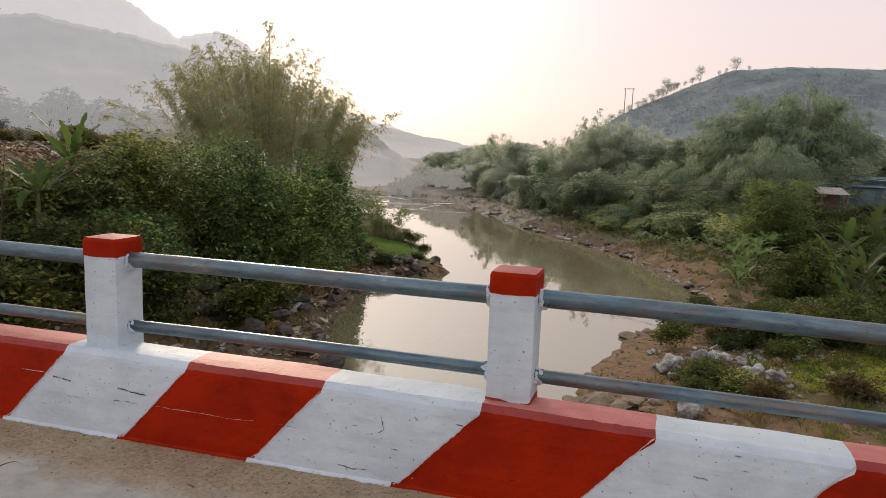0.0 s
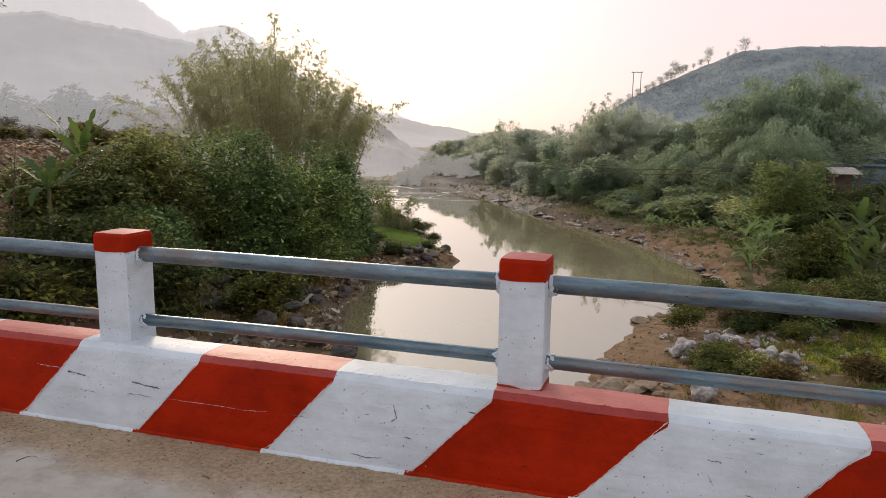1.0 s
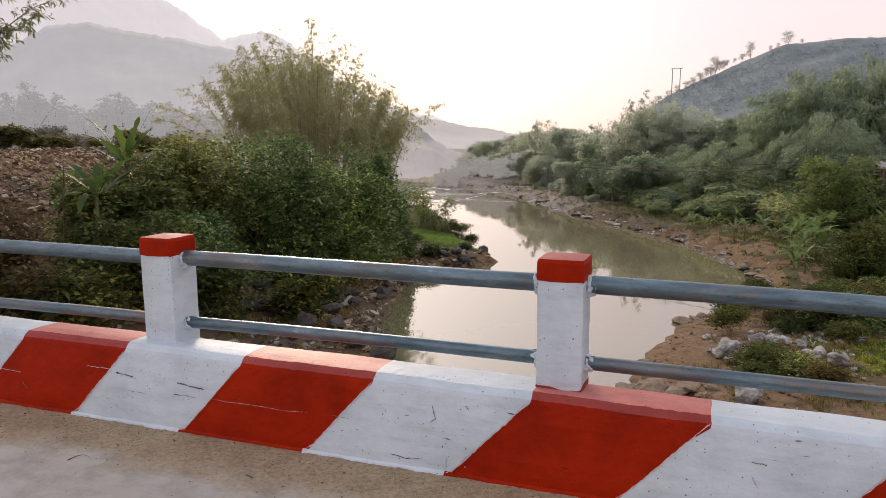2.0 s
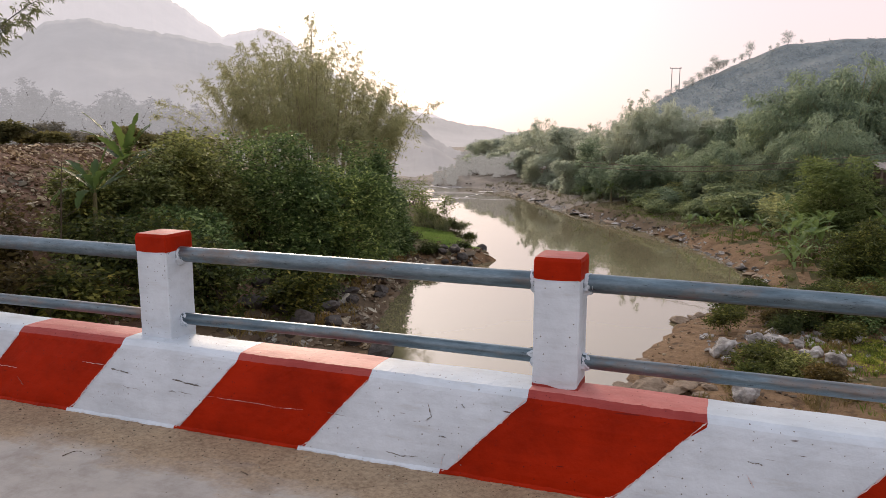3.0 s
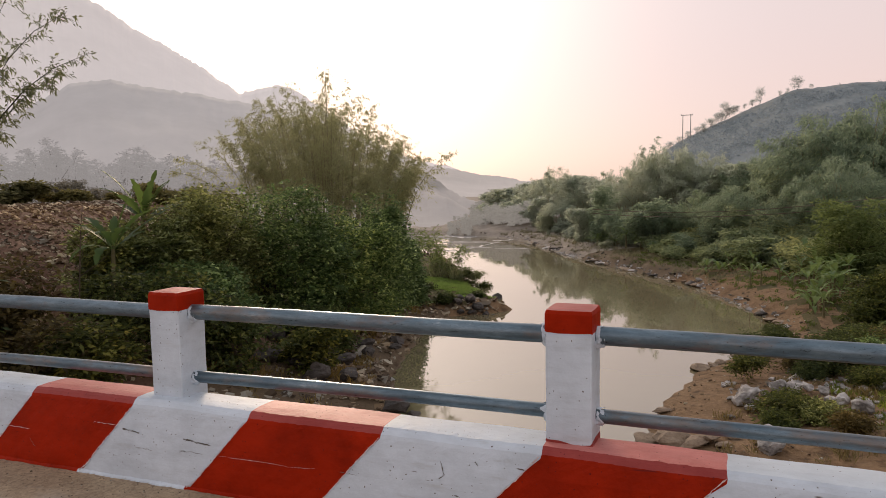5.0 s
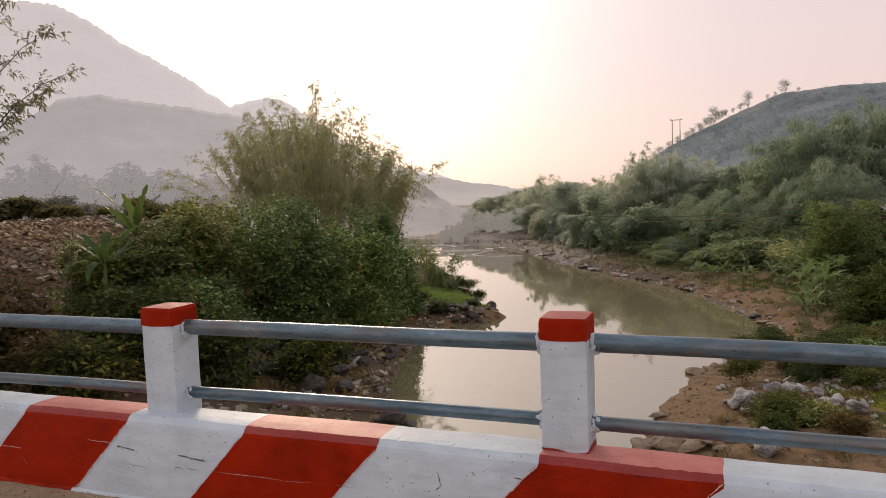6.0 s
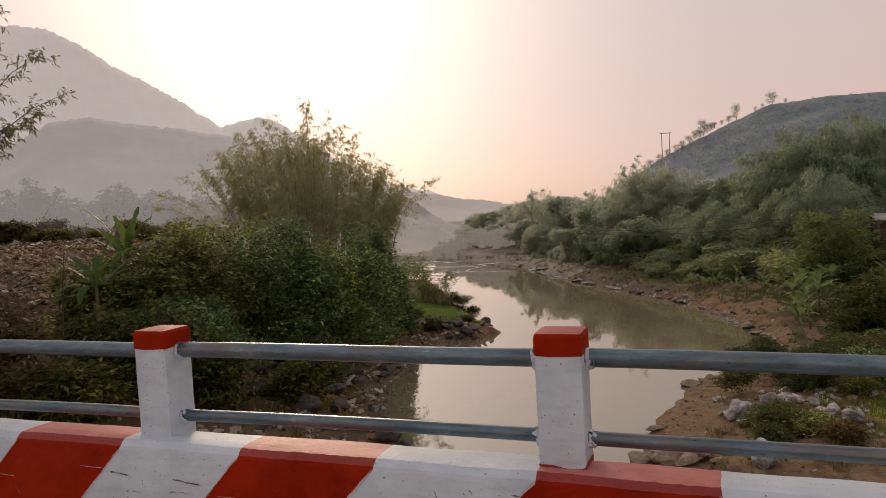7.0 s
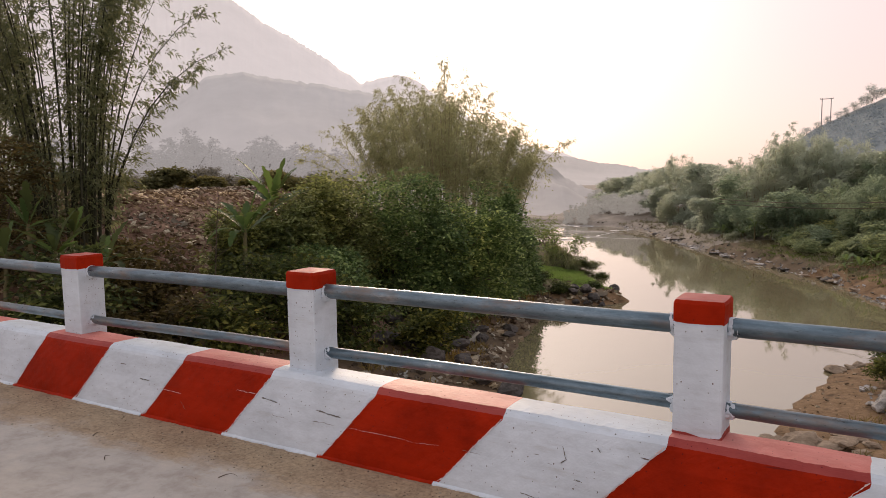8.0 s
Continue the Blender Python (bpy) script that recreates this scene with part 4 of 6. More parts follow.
def daub_mesh(radius, seed):
    """A lump of weld and white paint where a pipe meets a post."""
    bm = bmesh.new()
    bmesh.ops.create_icosphere(bm, subdivisions=3, radius=1)
    for vert in bm.verts:
        k = 1 + 0.3 * noise.noise(vert.co * 2 + Vector((seed, 0, 0)))
        vert.co = Vector((vert.co.x * 0.034 * k, vert.co.y * (radius + 0.004) * k, vert.co.z * (radius + 0.004) * k))
    me = bpy.data.meshes.new("paint_collar")
    bm.to_mesh(me)
    bm.free()
    me.materials.append(WHITE)
    return me


DAUBS = [[daub_mesh(r, 3 * i + s) for s in range(2)] for i, (_, r) in enumerate(PIPES)]
post = thing("railing_post", (0, 0, 0), "square white concrete railing post with a red cap", "post", "railing posts")
part("shaft", post_part("shaft", 0.30, 0.93, WHITE, 1), post)
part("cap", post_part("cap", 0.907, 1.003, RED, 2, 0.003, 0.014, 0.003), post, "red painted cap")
for i, (z, r) in enumerate(PIPES):
    for s, x in ((0, -0.014), (1, 0.214)):
        ob = part("paint_collar", DAUBS[i][s], post, "rough lump of white paint")
        ob.matrix_basis = pose(x, 0.1, z - 0.012)


def splat_mesh(radius, seed, side):
    """Flecks of white paint smeared along a pipe where it enters a post."""
    v, f = [], []
    na, nx, r = 72, 22, radius + 0.0016
    for i in range(na):
        for j in range(nx):
            a0, a1, x0, x1 = i / na * 6.2832, (i + 1) / na * 6.2832, j * 0.0017, (j + 1) * 0.0017
            if noise.noise(Vector((math.cos(a0) * 1.6 + seed, math.sin(a0) * 1.6, x0 * 60))) > -0.25 + x0 * 20:
                b = len(v)
                v += [(side * x, r * math.cos(a), r * math.sin(a)) for x, a in ((x0, a0), (x1, a0), (x1, a1), (x0, a1))]
                f.append((b, b + 1, b + 2, b + 3))
    return mesh_of("paint_splat", v, f, WHITE)


for i, (z, r) in enumerate(PIPES):
    for side, x in ((-1, -0.008), (1, 0.208)):
        splat = part("paint_splat", splat_mesh(r, 7 * i + side, side), post, "white paint flecks on the pipe")
        splat.matrix_basis, splat["kind"] = pose(x, 0.1, z), "stuff"
for k in (-5, -4, -3, -2, -1, 1, 2, 3, 4, 5):
    copy_thing(post, pose(2.2 * k, 0, -0.03 if k > 0 else 0.0))
part("paint_smear", post_part("paint_smear", 0.39, 0.424, RED_SHEEN_SMEAR, 6, 0.0025, 0.0, frayed=0.024), post, "red paint smeared round its foot")


def pipe_mesh(radius, seed, length=2.0):
    s = np.linspace(0, 1, 22)
    pts = np.stack([s * length, 0.003 * np.sin(s * 3 + seed), 0.004 * np.sin(s * 4.1 + seed)], 1)
    v, f = tube(pts, np.full(22, radius) * (1 + 0.01 * np.sin(s * 40 + seed)), 20)
    return mesh_of("rail_pipe", v, f, PIPE, True)


for i, (z, r) in enumerate(PIPES):
    meshes = [pipe_mesh(r, i * 5 + q) for q in range(2)]
    for k in range(-6, 6):
        ob = new("rail_pipe", meshes[k % 2])
        fall = 0.03 if k == 0 else 0.0  # the rail drops with the deck past this bay
        ob.matrix_basis = pose(0.2 + 2.2 * k, 0.1, z - (0.03 if k > 0 else 0.0), 0, math.degrees(fall / 2.0), 0)
        tagged(ob, ("thick upper" if i == 0 else "thinner lower") + " blue-grey galvanised steel rail pipe, weathered", "railing pipe", "railing pipes")

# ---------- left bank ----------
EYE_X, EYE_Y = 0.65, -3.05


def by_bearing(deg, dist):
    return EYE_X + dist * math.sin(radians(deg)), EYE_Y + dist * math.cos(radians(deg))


BUSHES = [  # bearing from the bridge, distance, height of the top, radius across
    (-45.9, 25.5, 0.0, 1.3), (-44.0, 26.0, 0.75, 2.0), (-41.2, 27.5, 1.4, 2.4), (-38.0, 28.5, 1.75, 2.6), (-34.8, 29.5, 1.85, 2.7),
    (-31.6, 30.0, 1.55, 2.5), (-28.8, 31.0, 1.4, 2.4), (-26.6, 33.5, 1.1, 2.1), (-25.3, 36.0, 1.0, 1.75), (-23.4, 38.5, -1.3, 1.1), (-40.0, 25.0, -0.6, 2.0)]
for n, (deg, dist, top, r) in enumerate(BUSHES):
    x, y = by_bearing(deg, dist)
    olive = n in (0, 1, 2, 3)
    shrub("bush", (x, y, ground_z(x, y)), (r, r, (top - ground_z(x, y)) / 1.78), 11 + n, LEAF_OLIVE if olive else LEAF_BUSH, "olive-green leafy bush beside banana plants" if olive else "dense green leafy bush growing above the rocky shore", "bush", lobes=17, clumps=1600, per=11, size=(0.18, 0.09), spread=0.13, group="bank bushes", low=-0.75)
SCRUB = [(-12.7, 14.4, 1.9, 1.5), (-14.4, 13.0, 1.9, 1.6), (-14.2, 10.6, 1.8, 1.2), (-14.6, 8.4, 1.8, 1.2), (-11.9, 17.4, 1.3, 1.0), (-12.6, 19.8, 1.2, 1.1), (-15.6, 6.6, 1.6, 1.7), (-16.6, 7.4, 1.5, 1.8), (-16.0, 9.6, 1.4, 1.6)]
for n, (x, y, r, h) in enumerate(SCRUB):
    shrub("scrub_bush", (x, y, ground_z(x, y)), (r, r, h), 31 + n, LEAF_DRY if n % 5 == 3 else LEAF_LOW, "low tangled scrub bush, half dry" if n % 5 == 3 else "low dark green scrub bush", "bush", lobes=9, clumps=300, per=12, size=(0.20, 0.10), spread=0.16, stems=7, group="low scrub")
for n, (x, y, r, h, leaf) in enumerate([(-20.6, 8.4, 2.2, 2.3, LEAF_DRY), (-18.2, 10.4, 1.1, 1.2, LEAF_DRY)]):
    shrub("dry_bush", (x, y, ground_z(x, y)), (r, r, h), 45 + n, leaf, "yellowish half-dry bush beside the bamboo", "bush", lobes=9, clumps=420, per=14, size=(0.19, 0.085), spread=0.17, stems=6, group="dry bushes")
bamboo("bamboo_clump", (-23.3, 38.8, ground_z(-23.3, 38.8)), 24, 160, 12.9, 4.8, 0.15, LEAF_BAMBOO, CULM, "tall feathery olive bamboo clump behind the bushes", size=(0.22, 0.052), twigs=64, per=8, bare=0.36, thick=0.055, reach=1.15, fall=0.35, corners=3, arch=1.5,
       strays=((200, 8.6, 0.55), (206, 7.8, 0.66), (192, 9.4, 0.42), (25, 8.0, 0.36)), lower_side=(0.86, -0.5))
bamboo("bamboo_clump", (-21.3, 10.8, ground_z(-21.3, 10.8)), 22, 40, 13.4, 1.05, 0.15, LEAF_DARK, CULM_DARK, "dark green bamboo clump beside the spoil heap", size=(0.18, 0.048), twigs=66, per=10, bare=0.10, thick=0.045, reach=1.0,
       strays=((52, 9.6, 0.30), (62, 10.4, 0.22), (46, 8.4, 0.42), (58, 7.6, 0.40), (70, 11.0, 0.16)))
bamboo("bamboo_clump", (-24.2, 9.4, ground_z(-24.2, 9.4)), 23, 24, 8.2, 1.2, 0.20, LEAF_DARK, CULM_DARK, "dark bamboo clump half hidden behind another", size=(0.20, 0.055), twigs=70, per=11, bare=0.08, thick=0.045, reach=1.1, corners=3)
for n, (x, y, sc) in enumerate([(-17.7, 16.3, 1.12), (-16.5, 13.7, 1.0), (-17.3, 7.8, 0.85), (-18.2, 8.9, 0.85), (-16.4, 8.6, 0.85), (-17.8, 6.8, 0.85), (-18.8, 8.0, 0.9)]):
    banana((x, y, ground_z(x, y)), 70 + n, sc, 13 if n < 2 else 12, "green banana plant with upright broad leaves" if n < 2 else "dark banana plant below the bamboo", "banana plants by the spoil heap", True, leaf_s=0.9 if n < 2 else 0.7, shaded=n >= 2)


def bare_sapling(x, y, h, lean, seed, label):
    """A thin leafless young tree with a few side twigs."""
    rng = np.random.default_rng(seed)
    root = thing("sapling", (x, y, ground_z(x, y)), label, "sapling")
    s = np.linspace(0, 1, 8)
    p = np.stack([lean * s ** 1.3 * h, 0.05 * np.sin(s * 5), s * h], 1)
    part("trunk", mesh_of("trunk", *tube(p, 0.035 * (1.1 - s), 6), BARK, True), root)
    for k in range(9):
        u = rng.uniform(0.25, 0.95)
        at = np.array([np.interp(u, s, p[:, i]) for i in range(3)])
        w = np.array([*rng.normal(size=2), 0.9]) * rng.uniform(0.25, 0.6)
        part("twig", mesh_of("twig", *tube([at, at + w * 0.6, at + w * 1.1 + [0, 0, 0.1]], [0.012, 0.008, 0.004], 4), BARK), root)


bare_sapling(-15.8, 11.5, 4.6, 0.14, 5, "thin leafless sapling in front of the spoil heap")


# broken stone and earth tipped down the left slope
def rubble(name, area, n, size, mat, label, seed, accept):
    rng = np.random.default_rng(seed)
    cube = np.array([(x, y, z) for x in (-1, 1) for y in (-1, 1) for z in (-1, 1)], float)
    quads = [(0, 1, 3, 2), (4, 6, 7, 5), (0, 4, 5, 1), (2, 3, 7, 6), (0, 2, 6, 4), (1, 5, 7, 3)]
    vs, fs = [], []
    while len(vs) < n:
        x, y = rng.uniform(area[0], area[1]), rng.uniform(area[2], area[3])
        if not accept(x, y):
            continue
        k = size * rng.lognormal(0, 0.45)
        c = cube * (k * rng.uniform(0.7, 1.3), k * rng.uniform(0.4, 0.9), k * rng.uniform(0.18, 0.45)) * rng.uniform(0.7, 1.1, (8, 1))
        e = Euler((rng.uniform(-0.6, 0.6), rng.uniform(-0.6, 0.6), rng.uniform(0, 6.3))).to_matrix()
        vs.append(c @ np.array(e).T + (x, y, ground_z(x, y) + k * 0.1))
        fs += [tuple(i + 8 * (len(vs) - 1) for i in q) for q in quads]
    return tagged(new(name, mesh_of(name, np.concatenate(vs), fs, mat)), label, "rubble", kind="stuff")


def off_left(x, y):
    return float(np.interp(y, LY, LX)) - x


def off_right(x, y):
    return x - float(np.interp(y, RY, RX))


SHARD = leaf_mat("stone_shard", [(0, (0.10, 0.065, 0.048)), (0.45, (0.18, 0.122, 0.09)), (0.75, (0.34, 0.262, 0.208)), (1, (0.56, 0.48, 0.42))], (0.2, 0.15, 0.1), 0.0, 0.9)
rubble("spoil_rubble", (-33, -14, 8, 29), 15000, 0.06, SHARD, "brown earth and broken stone tipped down the slope", 81, lambda x, y: 5.5 < off_left(x, y) < 21)
rubble("shore_shingle", (-16, -7, 12, 36), 1500, 0.09, SHARD, "loose brown stones along the shore", 82, lambda x, y: 0 < off_left(x, y) < 4)
rubble("sandbar_stones", (-2, 12, 12, 30), 1900, 0.03, SHARD, "small stones scattered on the sand", 83, lambda x, y: 0.2 < off_right(x, y))
rubble("far_shore_stones", (-30, 6, 30, 92), 320, 0.07, SHARD, "brown stones lining the far shore", 84, lambda x, y: -0.1 < off_right(x, y) < 1.3)

rubble("waterline_stones", (-30, 6, 30, 90), 560, 0.085, ROCK, "pale stones at the far waterline", 86, lambda x, y: -0.25 < off_right(x, y) < 0.35)

# rocks: left shore, spit, sandbar
for n, (x, y, d) in enumerate([(-14.4, 19.0, 1.1), (-13.6, 19.3, 0.9), (-12.5, 19.2, 1.5), (-11.6, 19.1, 0.8), (-13.1, 16.7, 1.0), (-12.2, 16.9, 0.8), (-11.2, 16.6, 1.0), (-10.3, 17.0, 0.9), (-9.4, 16.6, 0.8), (-8.6, 16.8, 1.2), (-8.0, 16.9, 0.7), (-7.5, 16.9, 0.35),
                                (-11.9, 21.6, 0.8), (-12.4, 22.4, 0.7), (-12.1, 24.7, 0.8), (-11.7, 23.6, 0.6), (-13.4, 21.2, 0.9), (-12.8, 26.0, 0.6), (-12.6, 33.8, 0.8), (-12.1, 34.4, 0.95), (-11.5, 34.1, 0.8), (-11.0, 34.0, 0.6), (-10.6, 34.0, 0.6), (-10.2, 34.0, 0.5), (-9.8, 34.0, 0.4), (-9.4, 34.0, 0.3), (-12.9, 34.9, 0.7), (-11.8, 33.7, 0.45), (-11.2, 33.6, 0.4), (-12.3, 33.4, 0.5), (-12.0, 39.6, 0.9), (-12.6, 41.0, 0.7)]):
    rock("dark", x, y, d, 100 + n, sink=0.15)
for n, (x, y, d) in enumerate([(1.6, 19.8, 1.0), (2.2, 20.3, 0.5), (2.6, 20.7, 0.7), (3.0, 20.6, 0.65), (3.4, 20.9, 0.5), (3.8, 20.6, 0.45), (5.5, 22.1, 0.9), (4.2, 19.9, 0.6), (4.6, 19.3, 0.75), (3.9, 20.0, 0.4), (2.05, 15.6, 1.0), (1.75, 19.2, 0.45), (3.4, 24.0, 0.7), (5.0, 21.4, 0.4), (2.9, 16.4, 0.3), (6.9, 20.5, 0.25)]):
    rock("grey", x, y, d, 140 + n, sink=0.12)
for n, (x, y, d) in enumerate([(-0.9, 16.0, 0.9), (-0.35, 15.9, 1.15), (0.25, 15.7, 0.7), (0.55, 16.1, 0.95), (-0.6, 15.4, 0.6), (1.0, 15.7, 0.5), (-1.15, 15.5, 0.4), (0.6, 17.1, 0.9), (0.95, 17.0, 0.5), (1.25, 16.5, 0.5), (-0.75, 19.2, 0.55), (-1.25, 19.0, 0.3), (0.2, 24.9, 0.8), (0.9, 26.0, 0.7), (1.5, 26.6, 0.5), (-1.4, 17.7, 0.3), (0.7, 25.6, 0.5)]):
    rock("brown", x, y, d, 170 + n, sink=0.3, squash=0.8)

rr = np.random.default_rng(77)
for n in range(64):
    y = rr.uniform(31, 86)
    rock("brown" if n % 3 else "dark", float(np.interp(y, RY, RX)) + rr.uniform(-0.2, 0.7), y, rr.uniform(0.3, 1.0), 200 + n, sink=0.36, z=WATER + 0.05, squash=0.6)
for n in range(20):
    y = rr.uniform(50, 80)
    rock("grey" if n % 3 else "brown", float(np.interp(y, RY, RX)) + rr.uniform(-0.3, 0.35), y, rr.uniform(0.4, 1.0) * rr.uniform(1.0, 1.9), 300 + n, sink=0.4, z=WATER + 0.04, squash=0.25)
rubble("pale_stones", (1.0, 6.6, 18.6, 23.0), 110, 0.085, ROCK, "pale broken stones lying between the boulders", 85, lambda x, y: noise.noise(Vector((x * 0.8, y * 0.8, 2))) > -0.1)


# ---------- right bank ----------
TREE_LABEL = "hazy green broadleaf tree in the riverside grove"
protos = []
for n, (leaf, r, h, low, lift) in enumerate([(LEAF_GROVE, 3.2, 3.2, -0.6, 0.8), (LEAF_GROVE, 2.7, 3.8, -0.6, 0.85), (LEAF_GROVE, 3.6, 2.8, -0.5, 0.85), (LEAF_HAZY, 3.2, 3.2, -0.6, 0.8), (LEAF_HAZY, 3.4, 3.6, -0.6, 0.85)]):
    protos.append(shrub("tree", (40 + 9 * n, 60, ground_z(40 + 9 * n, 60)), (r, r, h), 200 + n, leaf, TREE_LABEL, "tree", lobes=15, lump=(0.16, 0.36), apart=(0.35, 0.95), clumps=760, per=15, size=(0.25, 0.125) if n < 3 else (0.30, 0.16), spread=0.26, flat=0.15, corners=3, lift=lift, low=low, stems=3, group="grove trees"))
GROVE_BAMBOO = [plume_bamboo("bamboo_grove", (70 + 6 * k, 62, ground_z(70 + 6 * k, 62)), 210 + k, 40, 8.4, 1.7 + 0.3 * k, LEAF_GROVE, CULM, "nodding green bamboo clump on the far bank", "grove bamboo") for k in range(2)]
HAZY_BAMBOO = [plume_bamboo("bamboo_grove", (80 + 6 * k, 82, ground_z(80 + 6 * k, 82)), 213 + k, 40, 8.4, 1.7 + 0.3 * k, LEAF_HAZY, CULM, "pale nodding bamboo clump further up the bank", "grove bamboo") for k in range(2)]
SHRUBS = []
for k, (leaf, r, h, lob) in enumerate([(LEAF_BANK, 1.5, 1.2, 11), (LEAF_GROVE, 1.2, 1.5, 7), (LEAF_BANK, 2.0, 1.0, 13), (LEAF_BANK, 1.1, 1.7, 6), (LEAF_HAZY, 1.5, 1.2, 9), (LEAF_HAZY, 1.2, 1.6, 7)]):
    SHRUBS.append(shrub("shore_shrub", (40 + 4 * k, 45, ground_z(40 + 4 * k, 45)), (r, r, h), 215 + k, leaf, "green shrub at the top of the river bank", "bush", lobes=lob + 3, lump=(0.16, 0.36), apart=(0.35, 0.95), clumps=240, per=13, size=(0.23, 0.115), spread=0.2, flat=0.3, stems=3, corners=3, group="shore shrubs"))
SHRUB_TALL = (2.1, 2.6, 1.75, 2.95, 2.1, 2.8)
SHRUB_DARK = shrub("shore_shrub", (68, 45, ground_z(68, 45)), (1.5, 1.5, 1.2), 219, LEAF_LOW, "dark green shrub below the house", "bush", lobes=11, clumps=420, per=16, size=(0.12, 0.055), spread=0.12, stems=3, corners=3, group="shrubs below the house")
FIRST = {}  # where each pattern plant itself goes, once its copies are made


def plant(proto, tall, x, y, top, seed, widen=1.0):
    """A copy of a plant at x, y that reaches up to the height top."""
    rng = np.random.default_rng(seed)
    z = ground_z(x, y)
    k = max(top - z, 0.8) / tall
    m = pose(x, y, z - 0.05, 0, 0, rng.uniform(0, 360)) @ Matrix.Diagonal((k * widen, k * widen, k, 1))
    if proto.name not in FIRST:
        FIRST[proto.name] = m
        return proto
    return copy_thing(proto, m)


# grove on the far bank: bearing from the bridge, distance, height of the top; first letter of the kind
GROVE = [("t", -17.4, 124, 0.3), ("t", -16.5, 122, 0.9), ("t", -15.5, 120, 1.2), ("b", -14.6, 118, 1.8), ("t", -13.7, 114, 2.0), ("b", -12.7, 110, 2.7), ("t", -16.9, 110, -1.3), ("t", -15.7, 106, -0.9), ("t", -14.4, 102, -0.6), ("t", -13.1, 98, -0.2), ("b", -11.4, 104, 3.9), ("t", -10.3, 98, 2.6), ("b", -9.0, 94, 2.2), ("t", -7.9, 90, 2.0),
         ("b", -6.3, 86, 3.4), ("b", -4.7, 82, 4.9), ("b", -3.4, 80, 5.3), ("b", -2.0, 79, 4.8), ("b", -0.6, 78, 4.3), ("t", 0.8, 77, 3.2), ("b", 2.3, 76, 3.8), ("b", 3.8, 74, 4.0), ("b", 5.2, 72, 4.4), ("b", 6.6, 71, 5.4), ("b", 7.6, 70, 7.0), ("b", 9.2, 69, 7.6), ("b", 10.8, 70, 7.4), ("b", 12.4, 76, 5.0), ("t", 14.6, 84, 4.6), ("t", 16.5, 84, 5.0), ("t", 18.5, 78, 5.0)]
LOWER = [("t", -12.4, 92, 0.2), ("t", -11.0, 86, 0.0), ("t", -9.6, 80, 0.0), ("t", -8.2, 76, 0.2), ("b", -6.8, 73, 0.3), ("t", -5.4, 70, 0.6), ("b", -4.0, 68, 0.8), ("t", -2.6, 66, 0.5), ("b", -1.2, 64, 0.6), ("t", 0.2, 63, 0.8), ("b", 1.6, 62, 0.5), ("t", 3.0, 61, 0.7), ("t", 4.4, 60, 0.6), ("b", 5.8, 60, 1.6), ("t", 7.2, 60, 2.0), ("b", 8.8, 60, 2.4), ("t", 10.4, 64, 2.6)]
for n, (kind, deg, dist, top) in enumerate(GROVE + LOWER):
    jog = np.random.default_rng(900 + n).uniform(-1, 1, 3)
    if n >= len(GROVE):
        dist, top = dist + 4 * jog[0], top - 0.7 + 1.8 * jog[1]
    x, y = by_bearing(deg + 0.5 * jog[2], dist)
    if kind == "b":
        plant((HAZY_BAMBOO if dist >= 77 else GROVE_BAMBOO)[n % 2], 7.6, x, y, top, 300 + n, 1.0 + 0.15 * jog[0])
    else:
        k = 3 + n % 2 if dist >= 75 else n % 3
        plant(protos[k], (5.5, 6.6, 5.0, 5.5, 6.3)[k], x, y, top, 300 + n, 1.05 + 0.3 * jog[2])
for n, (deg, dist, top) in enumerate([(-12.0, 96, 4.3), (-11.2, 95, 3.6), (-10.1, 94, 4.0), (-5.9, 80, 5.0), (-5.2, 79, 6.0), (-8.8, 92, 2.2), (10.2, 70, 8.2), (11.4, 71, 8.0)]):
    x, y = by_bearing(deg, dist)
    tall = top - ground_z(x, y)
    bamboo("bamboo_plume", (x, y, ground_z(x, y)), 240 + n, 5, tall * 1.15, 0.5, 0.22, LEAF_HAZY if dist > 77 else LEAF_GROVE, CULM, "few tall bamboo culms with nodding feathery tips", size=(0.34, 0.09), twigs=40, per=8, bare=0.35, thick=0.04, reach=0.9, corners=3, arch=3.0, group="bamboo plumes")
rs = np.random.default_rng(5)
for n in range(96):
    y = 49 + 42 * (n / 96) + rs.uniform(-2.5, 2.5)
    back = rs.random()
    x = float(np.interp(y, RY, RX)) + 2.4 + 9.0 * back
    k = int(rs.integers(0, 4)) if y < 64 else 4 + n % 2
    rise = 0.5 + 0.9 * back + 1.3 * rs.random() ** 2 + 0.8 * max(noise.noise(Vector((x * 0.25, y * 0.25, 3))), 0)
    plant(SHRUBS[k], SHRUB_TALL[k], x, y, ground_z(x, y) + rise, 400 + n, rs.uniform(0.85, 1.5))
for n, (x, y, top) in enumerate([(2.5, 52, -2.6), (4.6, 52, -2.4), (6.5, 50, -2.2), (8.5, 50, -1.8), (10.5, 50, -1.2), (1.0, 54, -2.8), (9.5, 45, -2.2), (11.5, 44, -1.8), (10.6, 39, -2.4), (12.5, 37, -1.9), (11.6, 46, -1.8), (12.6, 47.5, -1.0), (14.2, 48.0, -0.9), (15.6, 48.5, -0.8), (17.0, 50, -0.9), (18.6, 50, -0.8), (14.2, 44, -1.4), (16.2, 44, -1.0), (3.4, 54.5, -1.6), (5.6, 54, -1.2), (7.4, 53, -1.4), (9.4, 54, -0.8), (6.8, 47.0, -2.4), (8.0, 45.6, -2.2), (11.0, 53.5, -0.9)]):
    if x < 9:
        plant(SHRUBS[n % 4], SHRUB_TALL[n % 4], x, y, top, 460 + n, 1.2)
    else:
        plant(SHRUB_DARK, 2.1, x, y, top, 460 + n, 1.1)

